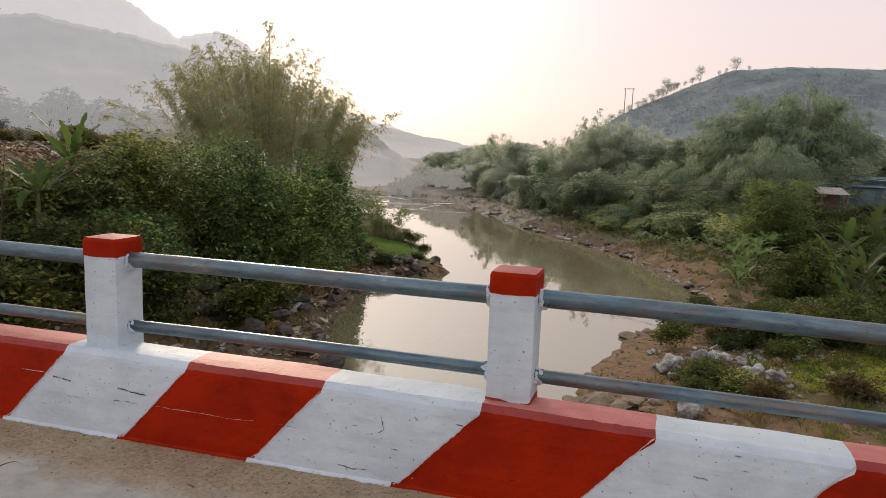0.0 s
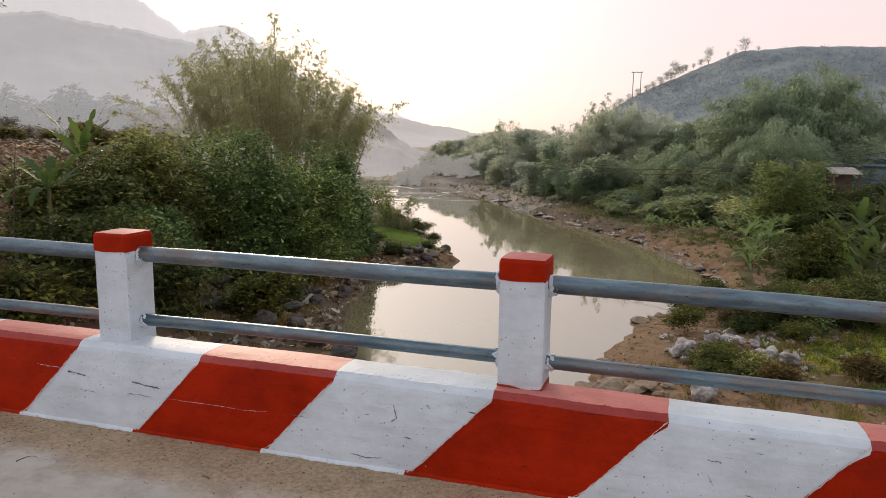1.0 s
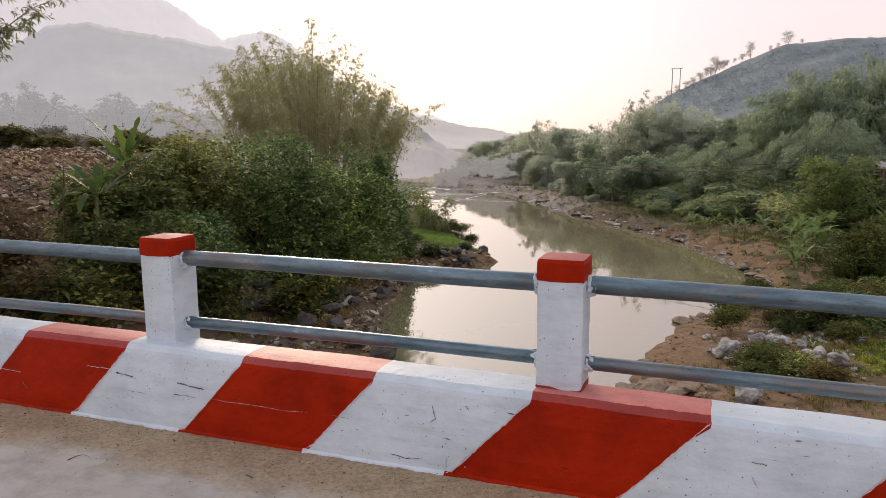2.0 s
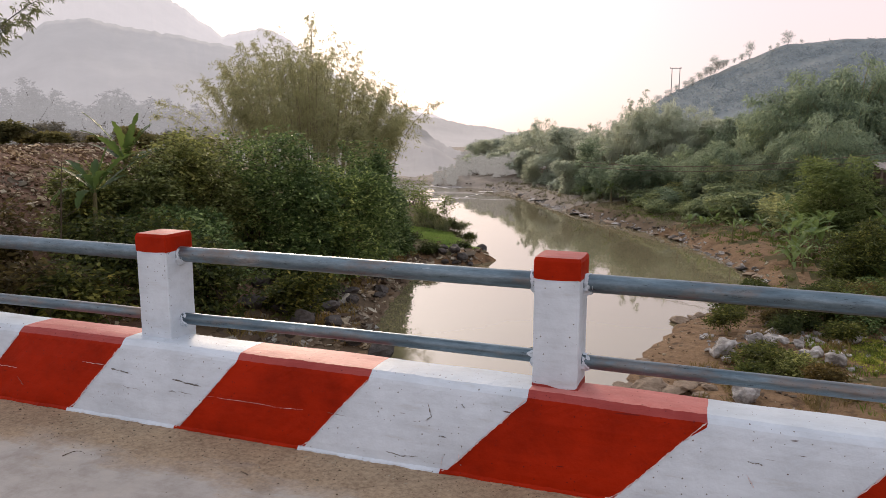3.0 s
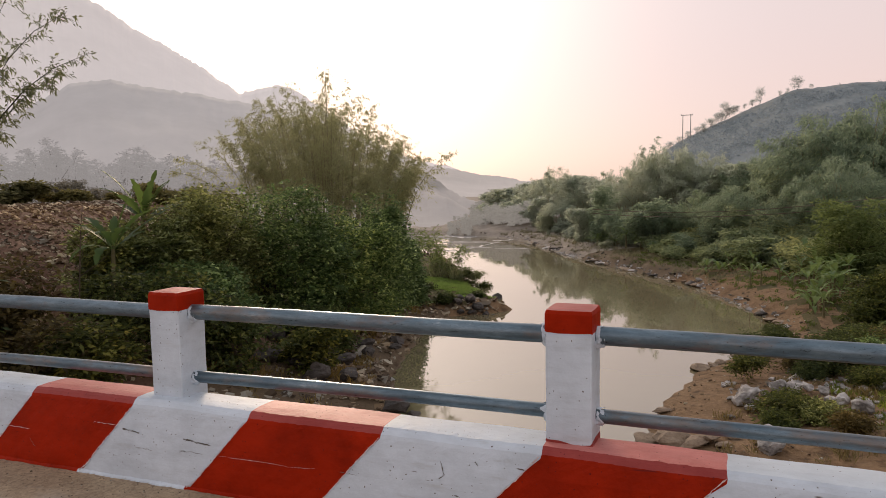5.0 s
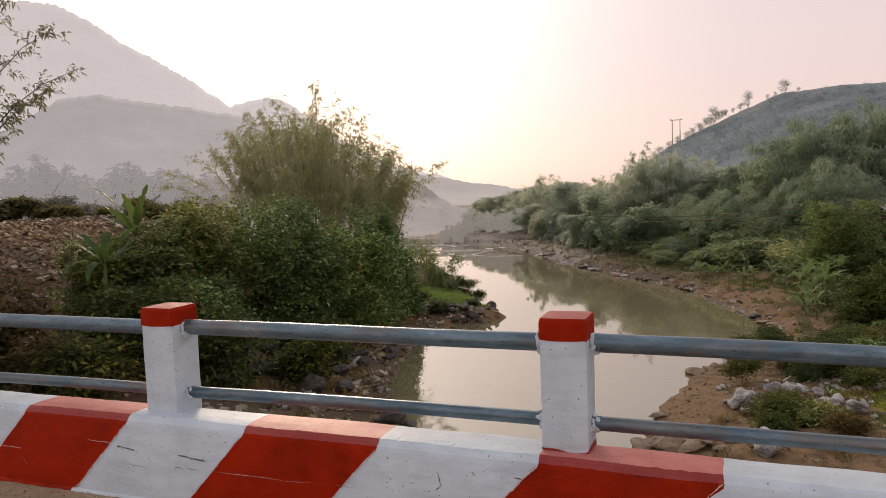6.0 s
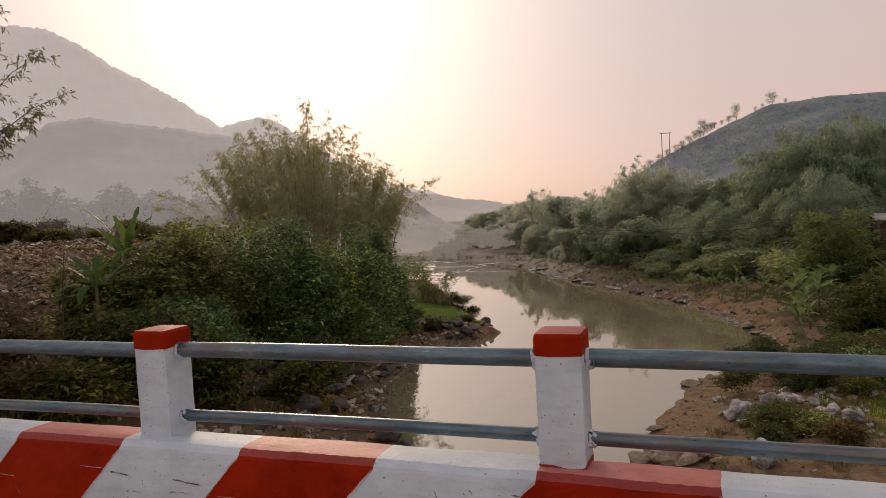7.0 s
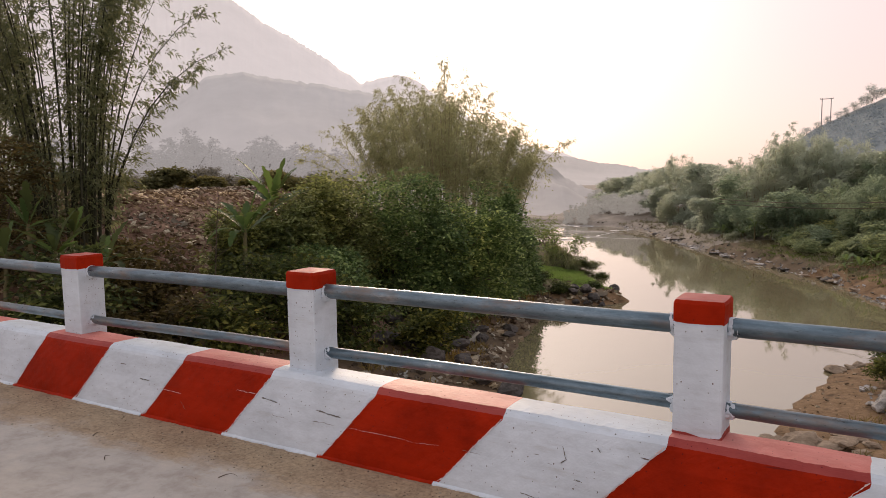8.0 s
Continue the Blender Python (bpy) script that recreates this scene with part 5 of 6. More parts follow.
# nearer bushes and banana garden
shrub("bush", (7.0, 30.6, ground_z(7.0, 30.6)), (1.5, 1.5, 1.75), 60, LEAF_LOW, "rounded dark green bush beside banana plants", "bush", lobes=14, clumps=420, per=34, size=(0.15, 0.07), spread=0.16, group="bank bushes")
tx, ty = by_bearing(8.9, 48.5)
shrub("small_tree", (tx, ty, ground_z(tx, ty)), (2.2, 2.2, (0.05 - ground_z(tx, ty)) / 1.75), 61, LEAF_TREE, "yellow-green feathery small tree behind the bush", "tree", lobes=14, clumps=900, per=13, size=(0.26, 0.09), spread=0.2, flat=0.3)
rb = np.random.default_rng(55)
for n in range(66):
    if n < 16:  # a row along the back of the bare terrace
        x, y = rb.uniform(-0.2, 6.4), rb.uniform(47.8, 50.6)
    elif n < 21:
        x, y = rb.uniform(2.6, 5.0), rb.uniform(42.0, 47.0)
    else:
        y = rb.uniform(33.0, 48.5)
        x = 4.9 + 0.05 * (y - 33) + 2.3 * rb.random()
    banana((x, y, ground_z(x, y)), 500 + n, rb.uniform(0.42, 0.62) if n < 21 else rb.uniform(0.55, 0.85), 7, "young pale green banana plant in the garden", garden=True)
for n, (x, y, sc) in enumerate([(-5.6, 63.5, 0.8), (-7.0, 64.6, 0.8), (-8.3, 66.5, 0.9), (-10.2, 68.2, 0.9), (-4.2, 60.8, 0.7), (-9.4, 70.2, 1.0)]):
    banana((x, y, ground_z(x, y)), 590 + n, sc, 7, "hazy banana plant at the foot of the grove", garden=True)
for n, (x, y, sc) in enumerate([(8.2, 30.2, 0.85), (8.9, 29.4, 0.9), (9.5, 30.6, 1.0), (8.7, 31.4, 0.95), (9.9, 29.0, 0.8), (10.4, 30.2, 1.0), (7.8, 28.6, 0.6), (8.4, 32.6, 1.0), (9.3, 32.4, 1.0), (7.6, 32.0, 0.8), (9.2, 34.2, 1.1), (10.2, 33.4, 1.1), (11.0, 31.6, 1.1), (10.8, 34.8, 1.2), (8.6, 35.0, 1.0), (11.2, 40.5, 1.3), (12.4, 41.6, 1.4), (13.6, 42.4, 1.4), (12.0, 43.6, 1.5), (14.6, 43.4, 1.5), (10.2, 37.6, 1.2), (11.6, 37.2, 1.3), (12.8, 39.0, 1.3)]):
    banana((x, y, ground_z(x, y)), 540 + n, sc, 10, "large dark green banana plant on the bank", "large banana plants", shaded=n % 3 > 0)
for n, (x, y, r, h, leaf) in enumerate([(2.0, 26.9, 0.75, 0.55, LEAF_LOW), (3.0, 27.4, 0.8, 0.5, LEAF_LOW), (2.6, 18.8, 0.95, 0.45, LEAF_LOW), (3.4, 18.6, 0.8, 0.38, LEAF_OLIVE), (4.2, 25.2, 1.0, 0.6, LEAF_LOW), (5.3, 26.2, 1.2, 0.8, LEAF_LOW), (6.6, 25.6, 1.1, 0.7, LEAF_DRY), (7.9, 26.2, 1.3, 0.9, LEAF_LOW), (6.0, 23.8, 0.9, 0.5, LEAF_DRY), (8.6, 18.4, 0.9, 0.5, LEAF_LOW), (9.2, 24.0, 1.2, 0.8, LEAF_LOW), (1.85, 22.8, 0.75, 0.5, LEAF_LOW), (4.6, 23.6, 0.9, 0.6, LEAF_LOW), (5.6, 24.6, 1.0, 0.7, LEAF_LOW), (3.6, 22.8, 0.6, 0.4, LEAF_LOW), (7.2, 23.8, 1.0, 0.6, LEAF_LOW), (8.6, 22.4, 1.0, 0.6, LEAF_LOW), (4.1, 17.4, 0.5, 0.3, LEAF_DRY), (2.4, 17.2, 0.45, 0.3, LEAF_LOW), (6.4, 18.4, 0.6, 0.3, LEAF_DRY), (5.2, 22.0, 0.6, 0.35, LEAF_LOW), (7.0, 28.0, 0.9, 0.6, LEAF_BUSH), (9.0, 27.4, 0.9, 0.6, LEAF_BUSH)]):
    shrub("weed_bush", (x, y, ground_z(x, y)), (r, r, h), 560 + n, leaf, "low weedy bush on the sandy bank", "bush", lobes=8, clumps=170, per=16, size=(0.14, 0.042), spread=0.13, flat=0.25, stems=5, group="weeds on the sandbar")
rv = np.random.default_rng(91)
for n in range(46):
    if n < 34:  # the overgrown back of the bar
        x, y = rv.uniform(3.0, 12.0), rv.uniform(22.6, 29.5)
    else:
        x, y = rv.uniform(8.6, 11.5), rv.uniform(15.8, 22.5)
    r = rv.uniform(0.4, 0.95)
    shrub("weed_bush", (x, y, ground_z(x, y)), (r, r, r * rv.uniform(0.55, 0.85)), 800 + n, (LEAF_LOW, LEAF_BUSH, LEAF_OLIVE, LEAF_LOW, LEAF_DRY)[n % 5], "feathery tangled weeds on the river bank", "bush", lobes=7, clumps=150, per=13, size=(0.16, 0.045), spread=0.13, stems=4, group="weeds on the sandbar", flat=0.2)
for n, (x, y, r, h) in enumerate([(-14.9, 34.4, 0.7, 0.4), (-15.6, 33.8, 1.1, 0.8), (-13.2, 33.6, 0.5, 0.35), (-16.4, 44.6, 1.1, 0.8), (-15.6, 45.2, 0.8, 0.6), (-14.4, 44.2, 0.5, 0.4), (-17.6, 37.6, 1.0, 0.9), (-12.2, 36.3, 0.4, 0.25)]):
    shrub("weed_bush", (x, y, ground_z(x, y)), (r, r, h), 580 + n, LEAF_LOW if n != 4 else LEAF_DARK, "low green bush on the grassy spit", "bush", lobes=8, clumps=130, per=24, size=(0.13, 0.06), spread=0.16, stems=4, group="bushes on the spit")


for n, (x, y, r, h) in enumerate([(-17.6, 43.6, 0.8, 1.5), (-18.8, 47.0, 0.9, 1.7), (-16.6, 45.4, 0.7, 1.3), (-20.4, 50.0, 1.1, 1.7), (-22.0, 53.5, 1.2, 1.6), (-24.5, 58.0, 1.4, 1.6), (-19.6, 44.6, 0.9, 1.8), (-27.0, 62.0, 1.5, 1.4)]):
    shrub("leafy_sapling", (x, y, ground_z(x, y)), (r, r, h), 680 + n, LEAF_TREE, "thin leafy sapling at the back of the spit", "sapling", lobes=9, clumps=44, per=12, size=(0.24, 0.07), spread=0.2, stems=4, group="saplings on the spit", low=-0.3)


def grass(name, area, n, height, mat, label, seed, accept, lean=0.35):
    """Blades of grass standing in tufts on the ground."""
    rng = np.random.default_rng(seed)
    pts = []
    while len(pts) < n:
        x, y = rng.uniform(area[0], area[1]), rng.uniform(area[2], area[3])
        if accept(x, y):
            z = ground_z(x, y)
            for _ in range(14):
                pts.append((x + rng.normal() * 0.09, y + rng.normal() * 0.09, z - 0.02))
    b = np.array(pts)
    way = rng.normal(size=b.shape) * lean + [0, 0, 1]
    v, f = leaves(b, way, height * rng.uniform(0.5, 1.4, len(b)), 0.028 * rng.uniform(0.7, 1.4, len(b)), rng, 0.25)
    return tagged(new(name, mesh_of(name, v, f, mat)), label, "grass", kind="stuff")


def tuft(x, y, cut, scale=0.45):
    return noise.noise(Vector((x * scale, y * scale, 9))) > cut


grass("spit_grass", (-18, -10, 36, 44), 10000, 0.22, FRESH, "fresh green grass on the spit", 601, lambda x, y: 0.8 < off_left(x, y) < 4.5 and tuft(x, y, -0.5))
grass("bank_grass", (3, 16, 14, 32), 14000, 0.22, GRASS, "short green grass behind the sandbar", 602, lambda x, y: off_right(x, y) > 4.5 and tuft(x, y, -0.05))
grass("dry_grass", (0, 14, 13, 32), 7000, 0.36, STRAW, "dry straw-coloured grass tufts", 603, lambda x, y: off_right(x, y) > 1.8 and tuft(x, y, 0.22, 0.9))
grass("garden_grass", (-6, 12, 32, 62), 12000, 0.25, GRASS, "patchy grass in the banana garden", 604, lambda x, y: 0.7 < off_right(x, y) < 9 and tuft(x, y, -0.1))
FADED = leaf_mat("faded_weed", [(0, (0.14, 0.13, 0.085)), (0.5, (0.22, 0.205, 0.13)), (1, (0.32, 0.29, 0.19))], (0.34, 0.31, 0.2), 0.4, 0.8, 0.5)
grass("shore_weeds", (-30, 4, 46, 90), 7000, 0.36, FADED, "weeds along the top of the far shore", 607, lambda x, y: 0.45 < off_right(x, y) < 4)
MOSS = leaf_mat("moss_cushion", [(0, (0.20, 0.24, 0.04)), (0.5, (0.34, 0.37, 0.07)), (1, (0.48, 0.47, 0.12))], (0.55, 0.58, 0.10), 0.4, 0.7, 0.3)
grass("moss_patch", (4.6, 9.6, 17.6, 23.4), 16000, 0.10, MOSS, "low yellow-green mossy growth on the sand", 608, lambda x, y: ((x - 6.9) / 2.1) ** 2 + ((y - 20.4) / 2.2) ** 2 + 0.7 * noise.noise(Vector((x * 1.3, y * 1.3, 1))) < 1, 0.8)
grass("slope_weeds", (-22, -9, 7, 33), 12000, 0.42, STRAW, "dry weeds between the stones", 605, lambda x, y: 0.8 < off_left(x, y) < 9 and tuft(x, y, 0.05, 0.8))
grass("reeds", (-19, -13, 42, 50), 700, 1.5, LEAF_DARK, "tall thin reeds at the end of the spit", 606, lambda x, y: 1.0 < off_left(x, y) < 4, 0.25)

# bushes along the top of the spoil heap, and hazy trees behind
CREST = [(-51.2, 45, 2.85, 0.95), (-54.5, 45, 2.3, 0.9), (-49.4, 46, 1.9, 1.0), (-47.9, 45, 2.1, 1.1), (-45.4, 47, 1.75, 1.3), (-43.0, 46, 2.6, 0.8), (-41.9, 47, 2.2, 0.9), (-40.3, 46, 2.25, 0.9), (-57.5, 46, 2.6, 1.0)]
LEAF_HEAP = leaf_mat("leaf_heap_bush", [(0, (0.05, 0.05, 0.025)), (0.5, (0.12, 0.115, 0.052)), (1, (0.27, 0.235, 0.11))], (0.28, 0.255, 0.10), 0.4, 0.7, 0.9)
CREST_PROTO = shrub("crest_bush", (-29.5, 27.5, ground_z(-29.5, 27.5)), (1.4, 1.4, 0.95), 620, LEAF_HEAP, "dark bush along the top of the spoil heap", "bush", lobes=6, clumps=330, per=9, size=(0.25, 0.14), spread=0.14, stems=4, corners=3, group="crest bushes")
for n, (deg, dist, top, wide) in enumerate(CREST):
    x, y = by_bearing(deg, dist)
    plant(CREST_PROTO, 1.65, x, y, top, 630 + n, wide)
# The mist over these trees is painted as a glow of their leaves.
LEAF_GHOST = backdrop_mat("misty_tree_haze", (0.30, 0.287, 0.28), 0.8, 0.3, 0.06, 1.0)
FAR_PROTO = shrub("far_tree", (-75, 75, ground_z(-75, 75)), (3.0, 3.0, 2.6), 640, LEAF_FAR, "grey-green tree half lost in the haze", "tree", lobes=11, clumps=420, per=10, size=(0.36, 0.2), spread=0.25, corners=3, lift=0.9, low=-0.5, stems=3, group="hazy trees")
for n, (deg, dist, top) in enumerate([(-57, 70, 4.2), (-55, 74, 3.6), (-53, 72, 3.5), (-51.2, 78, 3.7), (-49.6, 74, 4.0), (-48.3, 76, 4.2), (-47, 80, 3.4), (-45.2, 74, 3.2), (-43.7, 78, 3.8), (-42.2, 74, 3.3), (-40.4, 76, 3.4), (-38.6, 78, 3.0), (-37, 75, 2.6)]):
    x, y = by_bearing(deg, dist)
    plant(FAR_PROTO, 4.7, x, y, top - 1.7, 650 + n, (0.9, 1.3, 1.1, 0.8, 1.2)[n % 5])
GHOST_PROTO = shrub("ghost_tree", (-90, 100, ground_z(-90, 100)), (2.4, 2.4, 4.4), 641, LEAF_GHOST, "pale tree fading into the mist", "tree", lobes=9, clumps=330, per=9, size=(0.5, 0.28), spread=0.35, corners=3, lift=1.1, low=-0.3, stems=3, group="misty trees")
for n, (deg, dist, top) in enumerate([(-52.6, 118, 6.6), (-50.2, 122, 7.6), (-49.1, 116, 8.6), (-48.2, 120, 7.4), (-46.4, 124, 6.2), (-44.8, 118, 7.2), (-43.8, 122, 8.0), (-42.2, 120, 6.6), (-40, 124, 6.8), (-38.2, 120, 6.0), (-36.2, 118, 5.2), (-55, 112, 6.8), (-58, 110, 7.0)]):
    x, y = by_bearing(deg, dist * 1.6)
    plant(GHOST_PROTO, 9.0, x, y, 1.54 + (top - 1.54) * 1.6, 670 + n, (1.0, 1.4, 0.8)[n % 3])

# trees on the spur where the river bends, their haze painted on as a glow
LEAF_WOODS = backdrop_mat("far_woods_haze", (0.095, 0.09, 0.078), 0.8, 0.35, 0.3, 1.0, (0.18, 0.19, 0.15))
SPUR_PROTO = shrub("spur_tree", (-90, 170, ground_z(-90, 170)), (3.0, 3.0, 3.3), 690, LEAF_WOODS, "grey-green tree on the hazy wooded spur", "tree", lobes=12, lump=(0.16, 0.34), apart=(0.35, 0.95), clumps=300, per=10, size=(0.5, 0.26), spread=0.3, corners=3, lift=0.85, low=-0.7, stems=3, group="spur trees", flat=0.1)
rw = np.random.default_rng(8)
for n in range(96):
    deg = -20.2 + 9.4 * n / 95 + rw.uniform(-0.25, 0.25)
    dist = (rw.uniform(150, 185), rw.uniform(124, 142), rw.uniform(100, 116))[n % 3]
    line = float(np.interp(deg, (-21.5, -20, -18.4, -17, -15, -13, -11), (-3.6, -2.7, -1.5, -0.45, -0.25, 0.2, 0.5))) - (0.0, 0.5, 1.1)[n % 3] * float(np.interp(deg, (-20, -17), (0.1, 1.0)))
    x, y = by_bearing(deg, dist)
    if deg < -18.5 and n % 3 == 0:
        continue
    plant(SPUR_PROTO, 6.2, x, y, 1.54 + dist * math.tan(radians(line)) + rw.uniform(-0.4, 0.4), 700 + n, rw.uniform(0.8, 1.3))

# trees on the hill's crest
# Crest tree leaves are paled in colour to carry the haze.
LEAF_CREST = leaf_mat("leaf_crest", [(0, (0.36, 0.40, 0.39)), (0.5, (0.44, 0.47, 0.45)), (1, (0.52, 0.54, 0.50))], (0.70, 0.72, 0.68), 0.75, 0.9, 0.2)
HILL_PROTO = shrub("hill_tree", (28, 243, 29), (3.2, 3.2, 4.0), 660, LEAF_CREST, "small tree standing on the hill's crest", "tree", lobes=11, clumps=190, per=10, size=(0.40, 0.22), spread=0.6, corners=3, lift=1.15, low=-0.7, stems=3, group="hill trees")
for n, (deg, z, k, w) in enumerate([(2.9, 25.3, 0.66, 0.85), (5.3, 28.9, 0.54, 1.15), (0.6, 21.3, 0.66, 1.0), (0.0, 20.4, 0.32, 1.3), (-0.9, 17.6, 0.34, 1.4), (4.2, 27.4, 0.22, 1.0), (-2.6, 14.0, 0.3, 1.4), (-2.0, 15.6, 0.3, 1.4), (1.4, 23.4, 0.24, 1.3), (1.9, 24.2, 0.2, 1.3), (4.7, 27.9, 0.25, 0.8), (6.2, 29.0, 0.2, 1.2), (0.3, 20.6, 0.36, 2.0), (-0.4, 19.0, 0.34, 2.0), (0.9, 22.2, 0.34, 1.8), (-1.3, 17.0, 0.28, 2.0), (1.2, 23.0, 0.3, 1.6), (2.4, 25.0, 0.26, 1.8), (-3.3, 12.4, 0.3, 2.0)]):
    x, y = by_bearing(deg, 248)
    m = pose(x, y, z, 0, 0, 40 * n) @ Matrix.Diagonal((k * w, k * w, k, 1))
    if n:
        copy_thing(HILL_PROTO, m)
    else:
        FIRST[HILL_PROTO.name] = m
for name, m in FIRST.items():
    bpy.data.objects[name].matrix_basis = m


# ---------- woods and scrub too far to count ----------
def leaf_clumps(name, centres, per, spread_m, size, mat, label, seed, category="woods"):
    rng = np.random.default_rng(seed)
    c = np.repeat(np.asarray(centres, float), per, 0)
    up = rng.random(c.shape) * [0, 0, 1.3 * spread_m]
    b = c + rng.normal(size=c.shape) * [spread_m, spread_m, 0] + up
    v, f = leaves(b, rng.normal(size=c.shape) * [1, 1, 0.5], size * rng.uniform(0.6, 1.3, len(b)), size * 0.5, rng, 0.2, 0.4, 3)
    return tagged(new(name, mesh_of(name, v, f, mat)), label, category, kind="stuff")


def on_mesh(ob, n, seed):
    """Random places on a mesh's faces."""
    rng = np.random.default_rng(seed)
    me = ob.data
    out = []
    for k in rng.integers(0, len(me.polygons), n):
        w = rng.dirichlet((1, 1, 1, 1))
        vs = [me.vertices[i].co for i in me.polygons[int(k)].vertices]
        out.append([sum(w[j] * vs[j][i] for j in range(len(vs))) for i in range(3)])
    return out


# Hillside scrub and bushes: blue-grey haze mixed into the leaf colours.
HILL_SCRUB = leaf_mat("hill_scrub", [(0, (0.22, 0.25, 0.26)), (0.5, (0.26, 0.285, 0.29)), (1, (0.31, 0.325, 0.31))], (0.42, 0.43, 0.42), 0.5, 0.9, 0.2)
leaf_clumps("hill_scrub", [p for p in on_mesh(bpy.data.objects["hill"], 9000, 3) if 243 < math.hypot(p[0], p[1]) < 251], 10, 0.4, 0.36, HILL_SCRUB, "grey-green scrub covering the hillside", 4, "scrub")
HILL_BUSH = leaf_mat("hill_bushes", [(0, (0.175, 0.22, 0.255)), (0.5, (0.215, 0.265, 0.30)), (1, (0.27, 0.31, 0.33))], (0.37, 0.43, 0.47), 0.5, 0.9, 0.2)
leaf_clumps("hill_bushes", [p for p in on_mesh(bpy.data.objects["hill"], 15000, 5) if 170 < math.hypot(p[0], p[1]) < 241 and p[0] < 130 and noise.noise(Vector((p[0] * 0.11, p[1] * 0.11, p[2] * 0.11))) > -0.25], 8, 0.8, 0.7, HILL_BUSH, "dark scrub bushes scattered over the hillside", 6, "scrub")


# ---------- house, poles and cables on the right bank ----------
CORRUGATED = surface("blue_sheet_roof", [(0.3, (0.10, 0.17, 0.22)), (0.7, (0.20, 0.28, 0.33))], 1.2, 0.5, 20)
OLD_SHEET = surface("grey_sheet_roof", [(0.3, (0.30, 0.26, 0.23)), (0.7, (0.48, 0.44, 0.41))], 1.2, 0.6, 16)
PLASTER = surface("blue_grey_wall", [(0.3, (0.10, 0.15, 0.185)), (0.7, (0.18, 0.225, 0.255))], 0.8, 0.9, 10)
TIMBER = surface("weathered_timber", [(0.3, (0.10, 0.075, 0.055)), (0.7, (0.20, 0.16, 0.12))], 2, 0.9, 25)
CONCRETE_POLE = surface("concrete_pole", [(0.3, (0.34, 0.32, 0.30)), (0.7, (0.46, 0.44, 0.42))], 2, 0.9, 25)


def sheet_roof(w, d, rise, mat, ribs):
    """A pitched sheet of ribbed metal with thickness."""
    nx = ribs * 4
    v, f = [], []
    for layer in (0.0, -0.03):
        for i in range(nx + 1):
            x = -w / 2 + w * i / nx
            z = 0.012 * (1 if i % 4 in (1, 2) else -1) + layer
            v += [(x, -d / 2, z), (x, d / 2, z + rise)]
    n = 2 * (nx + 1)
    for i in range(nx):
        a = 2 * i
        f += [(a, a + 2, a + 3, a + 1), (n + a, n + a + 1, n + a + 3, n + a + 2), (a, n + a, n + a + 2, a + 2), (a + 1, a + 3, n + a + 3, n + a + 1)]
    f += [(0, 1, n + 1, n), (n - 2, 2 * n - 2, 2 * n - 1, n - 1)]
    return mesh_of("roof", v, f, mat)


def house(x, y, z, w, d, h, roof_mat, rise, label, rz):
    root = thing("house", (x, y, z), label, "house", rz=rz)
    wall = box_mesh("wall", (-w / 2 + 0.2, -d / 2 + 0.3, -3.0), (w / 2 - 0.2, d / 2 - 0.3, h), PLASTER)
    part("wall", wall, root)
    roof = part("roof", sheet_roof(w, d, rise, roof_mat, int(w * 3)), root, "ribbed metal sheet roof")
    roof.matrix_basis = pose(0, 0, h + 0.08)
    for k in range(2):
        window = part("window", box_mesh("window", (-0.45, -0.05, 0.0), (0.45, 0.03, 0.8), CORRUGATED, 0.02), root, "dull blue metal shutter")
        window.matrix_basis = pose(-w / 4 + k * w / 2, -d / 2 + 0.29, 0.5)


house(18.2, 60.5, -1.55, 5.2, 4.2, 1.75, CORRUGATED, 0.22, "low house with a blue ribbed metal roof among trees", -6)
house(15.2, 58.6, -1.75, 4.6, 3.4, 1.5, CORRUGATED, 0.2, "lean-to with a faded blue metal roof", -4)


def shack(x, y, z, label):
    root = thing("shack", (x, y, z), label, "shack", rz=8)
    roof = part("roof", sheet_roof(1.9, 1.6, 0.4, OLD_SHEET, 6), root, "pale weathered sheet roof")
    roof.matrix_basis = pose(0, 0, 1.6)
    for sx, sy in ((-0.8, -0.65), (0.8, -0.65), (-0.8, 0.65), (0.8, 0.65)):
        part("post", box_mesh("post", (sx - 0.06, sy - 0.06, -1.5), (sx + 0.06, sy + 0.06, 1.6 + (0.35 if sy > 0 else 0.05)), TIMBER, 0.01), root)
    part("wall", box_mesh("wall", (-0.8, 0.56, -1.2), (0.8, 0.62, 1.5), TIMBER), root)


shack(12.7, 52.2, -2.2, "open timber shack with a pale sheet roof")


def pole(x, y, z, h, gap, label, name="utility_pole", arm=2.4, thick=1.0):
    """A pair of posts with a crossarm, carrying cables."""
    root = thing(name, (x, y, z), label, "utility pole")
    for sx in ((-gap / 2, gap / 2) if gap else (0,)):
        v, f = tube([(sx, 0, -1), (sx, 0, h * 0.5), (sx, 0, h)], [0.17 * thick, 0.14 * thick, 0.11 * thick], 8)
        part("mast", mesh_of("mast", v, f, CONCRETE_POLE, True), root)
    part("crossarm", box_mesh("crossarm", (-arm / 2, -0.08, h - 0.35), (arm / 2, 0.08, h - 0.15), CONCRETE_POLE, 0.02), root)
    for sx in (-arm / 2 + 0.1, 0, arm / 2 - 0.1):
        v, f = tube([(sx, 0, h - 0.15), (sx, 0, h + 0.02), (sx, 0, h + 0.15)], [0.05, 0.08, 0.03], 8)
        part("insulator", mesh_of("insulator", v, f, CONCRETE_POLE, True), root)


px, py = by_bearing(-2.1, 246)
pole(px, py, 15.0, 8.2, 2.4, "double-mast power pole standing on the hill's shoulder", arm=3.6)
px, py = by_bearing(13.1, 150)
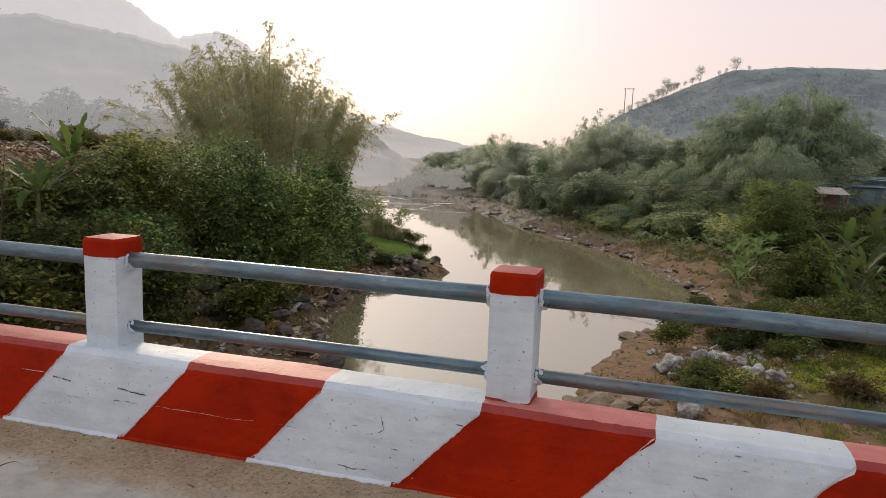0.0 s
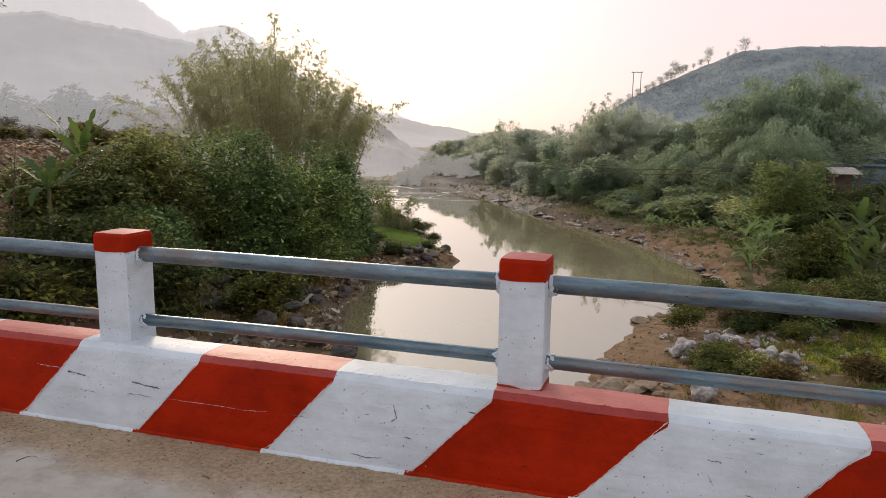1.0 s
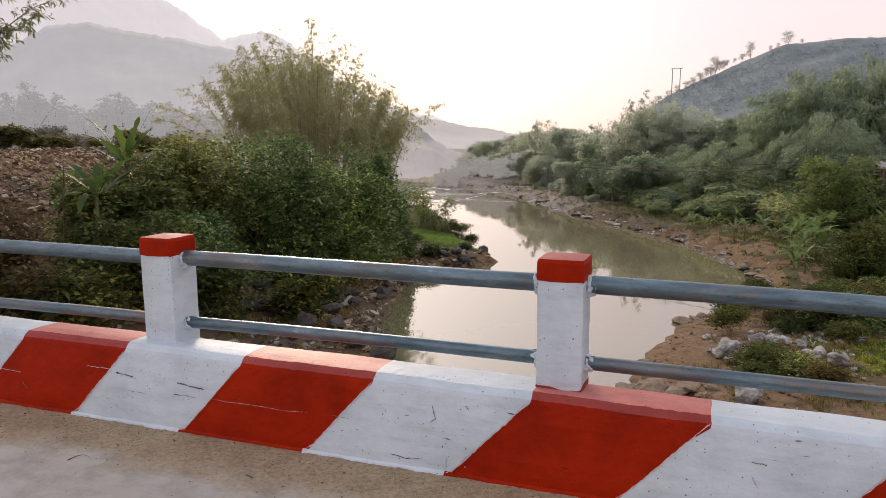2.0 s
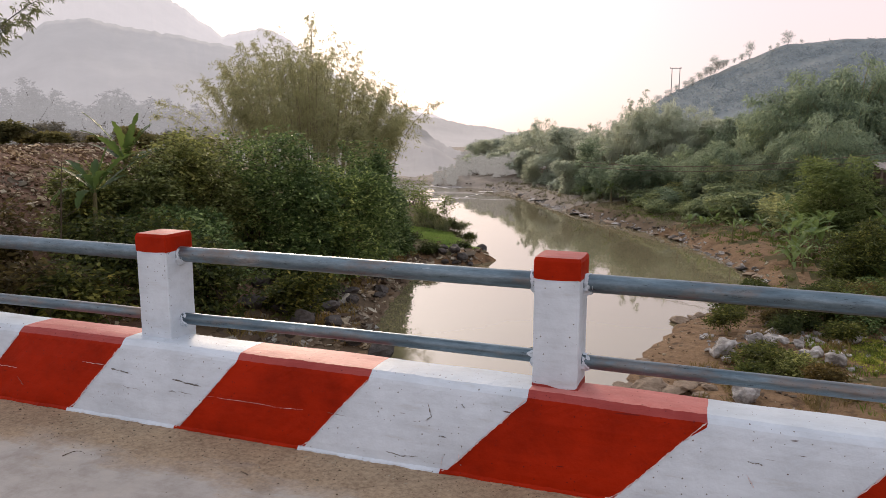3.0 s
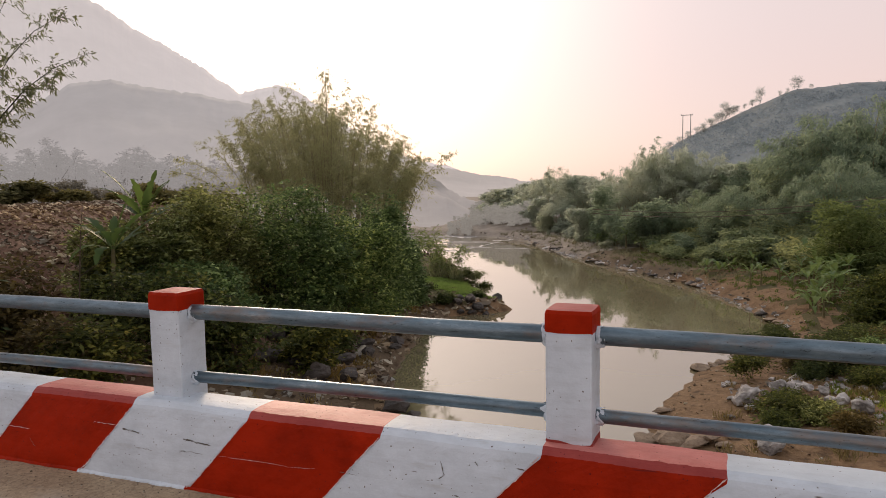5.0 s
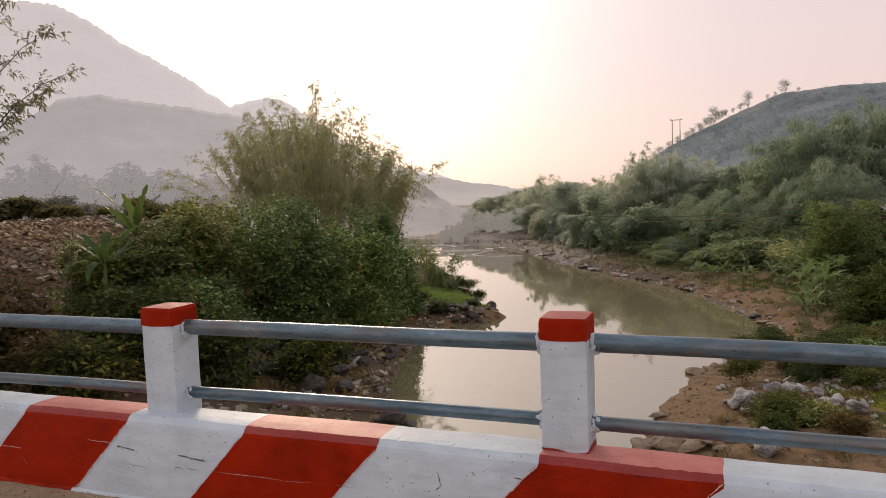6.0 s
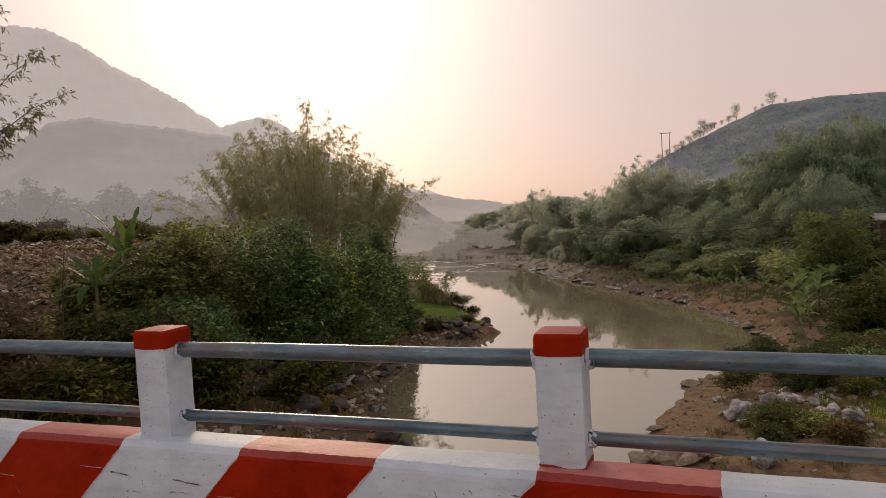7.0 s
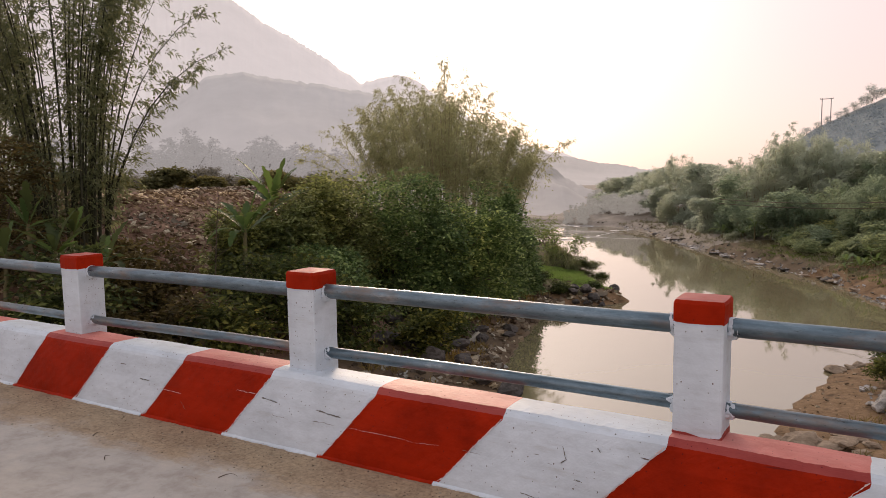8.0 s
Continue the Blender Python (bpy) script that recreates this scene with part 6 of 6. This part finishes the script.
pole(px, py, 5.0, 8.8, 2.4, "double-mast power pole on the hillside", arm=3.0, thick=0.6)


def cable(a, b, sag, r, label):
    s = np.linspace(0, 1, 30)[:, None]
    p = np.array(a) * (1 - s) + np.array(b) * s
    p[:, 2] -= (4 * sag * s * (1 - s))[:, 0]
    ob = new("cable", mesh_of("cable", *tube(p, np.full(30, r), 5), TIMBER, True))
    return tagged(ob, label, "cable", "overhead cables")


cable((*by_bearing(-9, 58), -0.48), (*by_bearing(20, 48), 1.92), 1.0, 0.024, "thin dark overhead cable strung across the grove")
cable((*by_bearing(-9, 58.5), -0.82), (*by_bearing(20, 48.5), 1.5), 1.0, 0.024, "thin dark overhead cable strung across the grove")


def far_house(deg, dist, z, w):
    x, y = by_bearing(deg, dist)
    root = thing("far_house", (x, y, z), "tiny pale-roofed house in the hazy valley", "house", "valley houses", s=0.5)
    part("wall", box_mesh("wall", (-w / 2, -2, -4), (w / 2, 2, 1.6), PLASTER), root)
    roof = part("roof", sheet_roof(w + 0.6, 5, 0.9, OLD_SHEET, 8), root)
    roof.matrix_basis = pose(0, 0, 1.65)


far_house(-21.6, 176, -4.3, 4.5)
far_house(-21.0, 168, -4.9, 4.0)


# ---------- grit and twigs on the deck ----------
rg = np.random.default_rng(14)
gv, gf = [], []
for k in range(2300):
    x, y = rg.uniform(-7, 4), -0.165 - abs(rg.normal()) * 0.22
    q = rg.uniform(0.002, 0.006) * (1.8 if rg.random() < 0.04 else 1)
    top = rg.uniform(0.4, 0.8)
    gv += [(x - q, y, 0.0), (x, y - q * 0.8, 0.0), (x + q, y, 0.0), (x, y + q * 0.8, 0.0), (x + q * 0.2, y, q * top)]
    b = 5 * k
    gf += [(b, b + 1, b + 4), (b + 1, b + 2, b + 4), (b + 2, b + 3, b + 4), (b + 3, b, b + 4)]
tagged(new("road_grit", mesh_of("road_grit", gv, gf, SHARD)), "brown grit and tiny stones along the kerb", "grit", kind="stuff")
for n, (x, y, a, k) in enumerate([(-2.15, -0.62, 20, 0.10), (-2.9, -0.75, 100, 0.05), (-3.3, -0.55, 60, 0.06), (-1.2, -0.48, 150, 0.05), (0.6, -0.35, 40, 0.05)]):
    s1 = np.linspace(0, 1, 7)
    p = np.stack([s1 * k, 0.35 * k * np.sin(s1 * 2.6), 0.004 + 0.01 * np.sin(s1 * 3)], 1)
    ob = new("twig", mesh_of("twig", *tube(p, 0.0025 * (1.2 - s1), 5), BARK, True))
    ob.matrix_basis = pose(x, y, 0, 0, 0, a)
    tagged(ob, "small dry curled twig lying on the deck", "twig", "twigs on the deck")
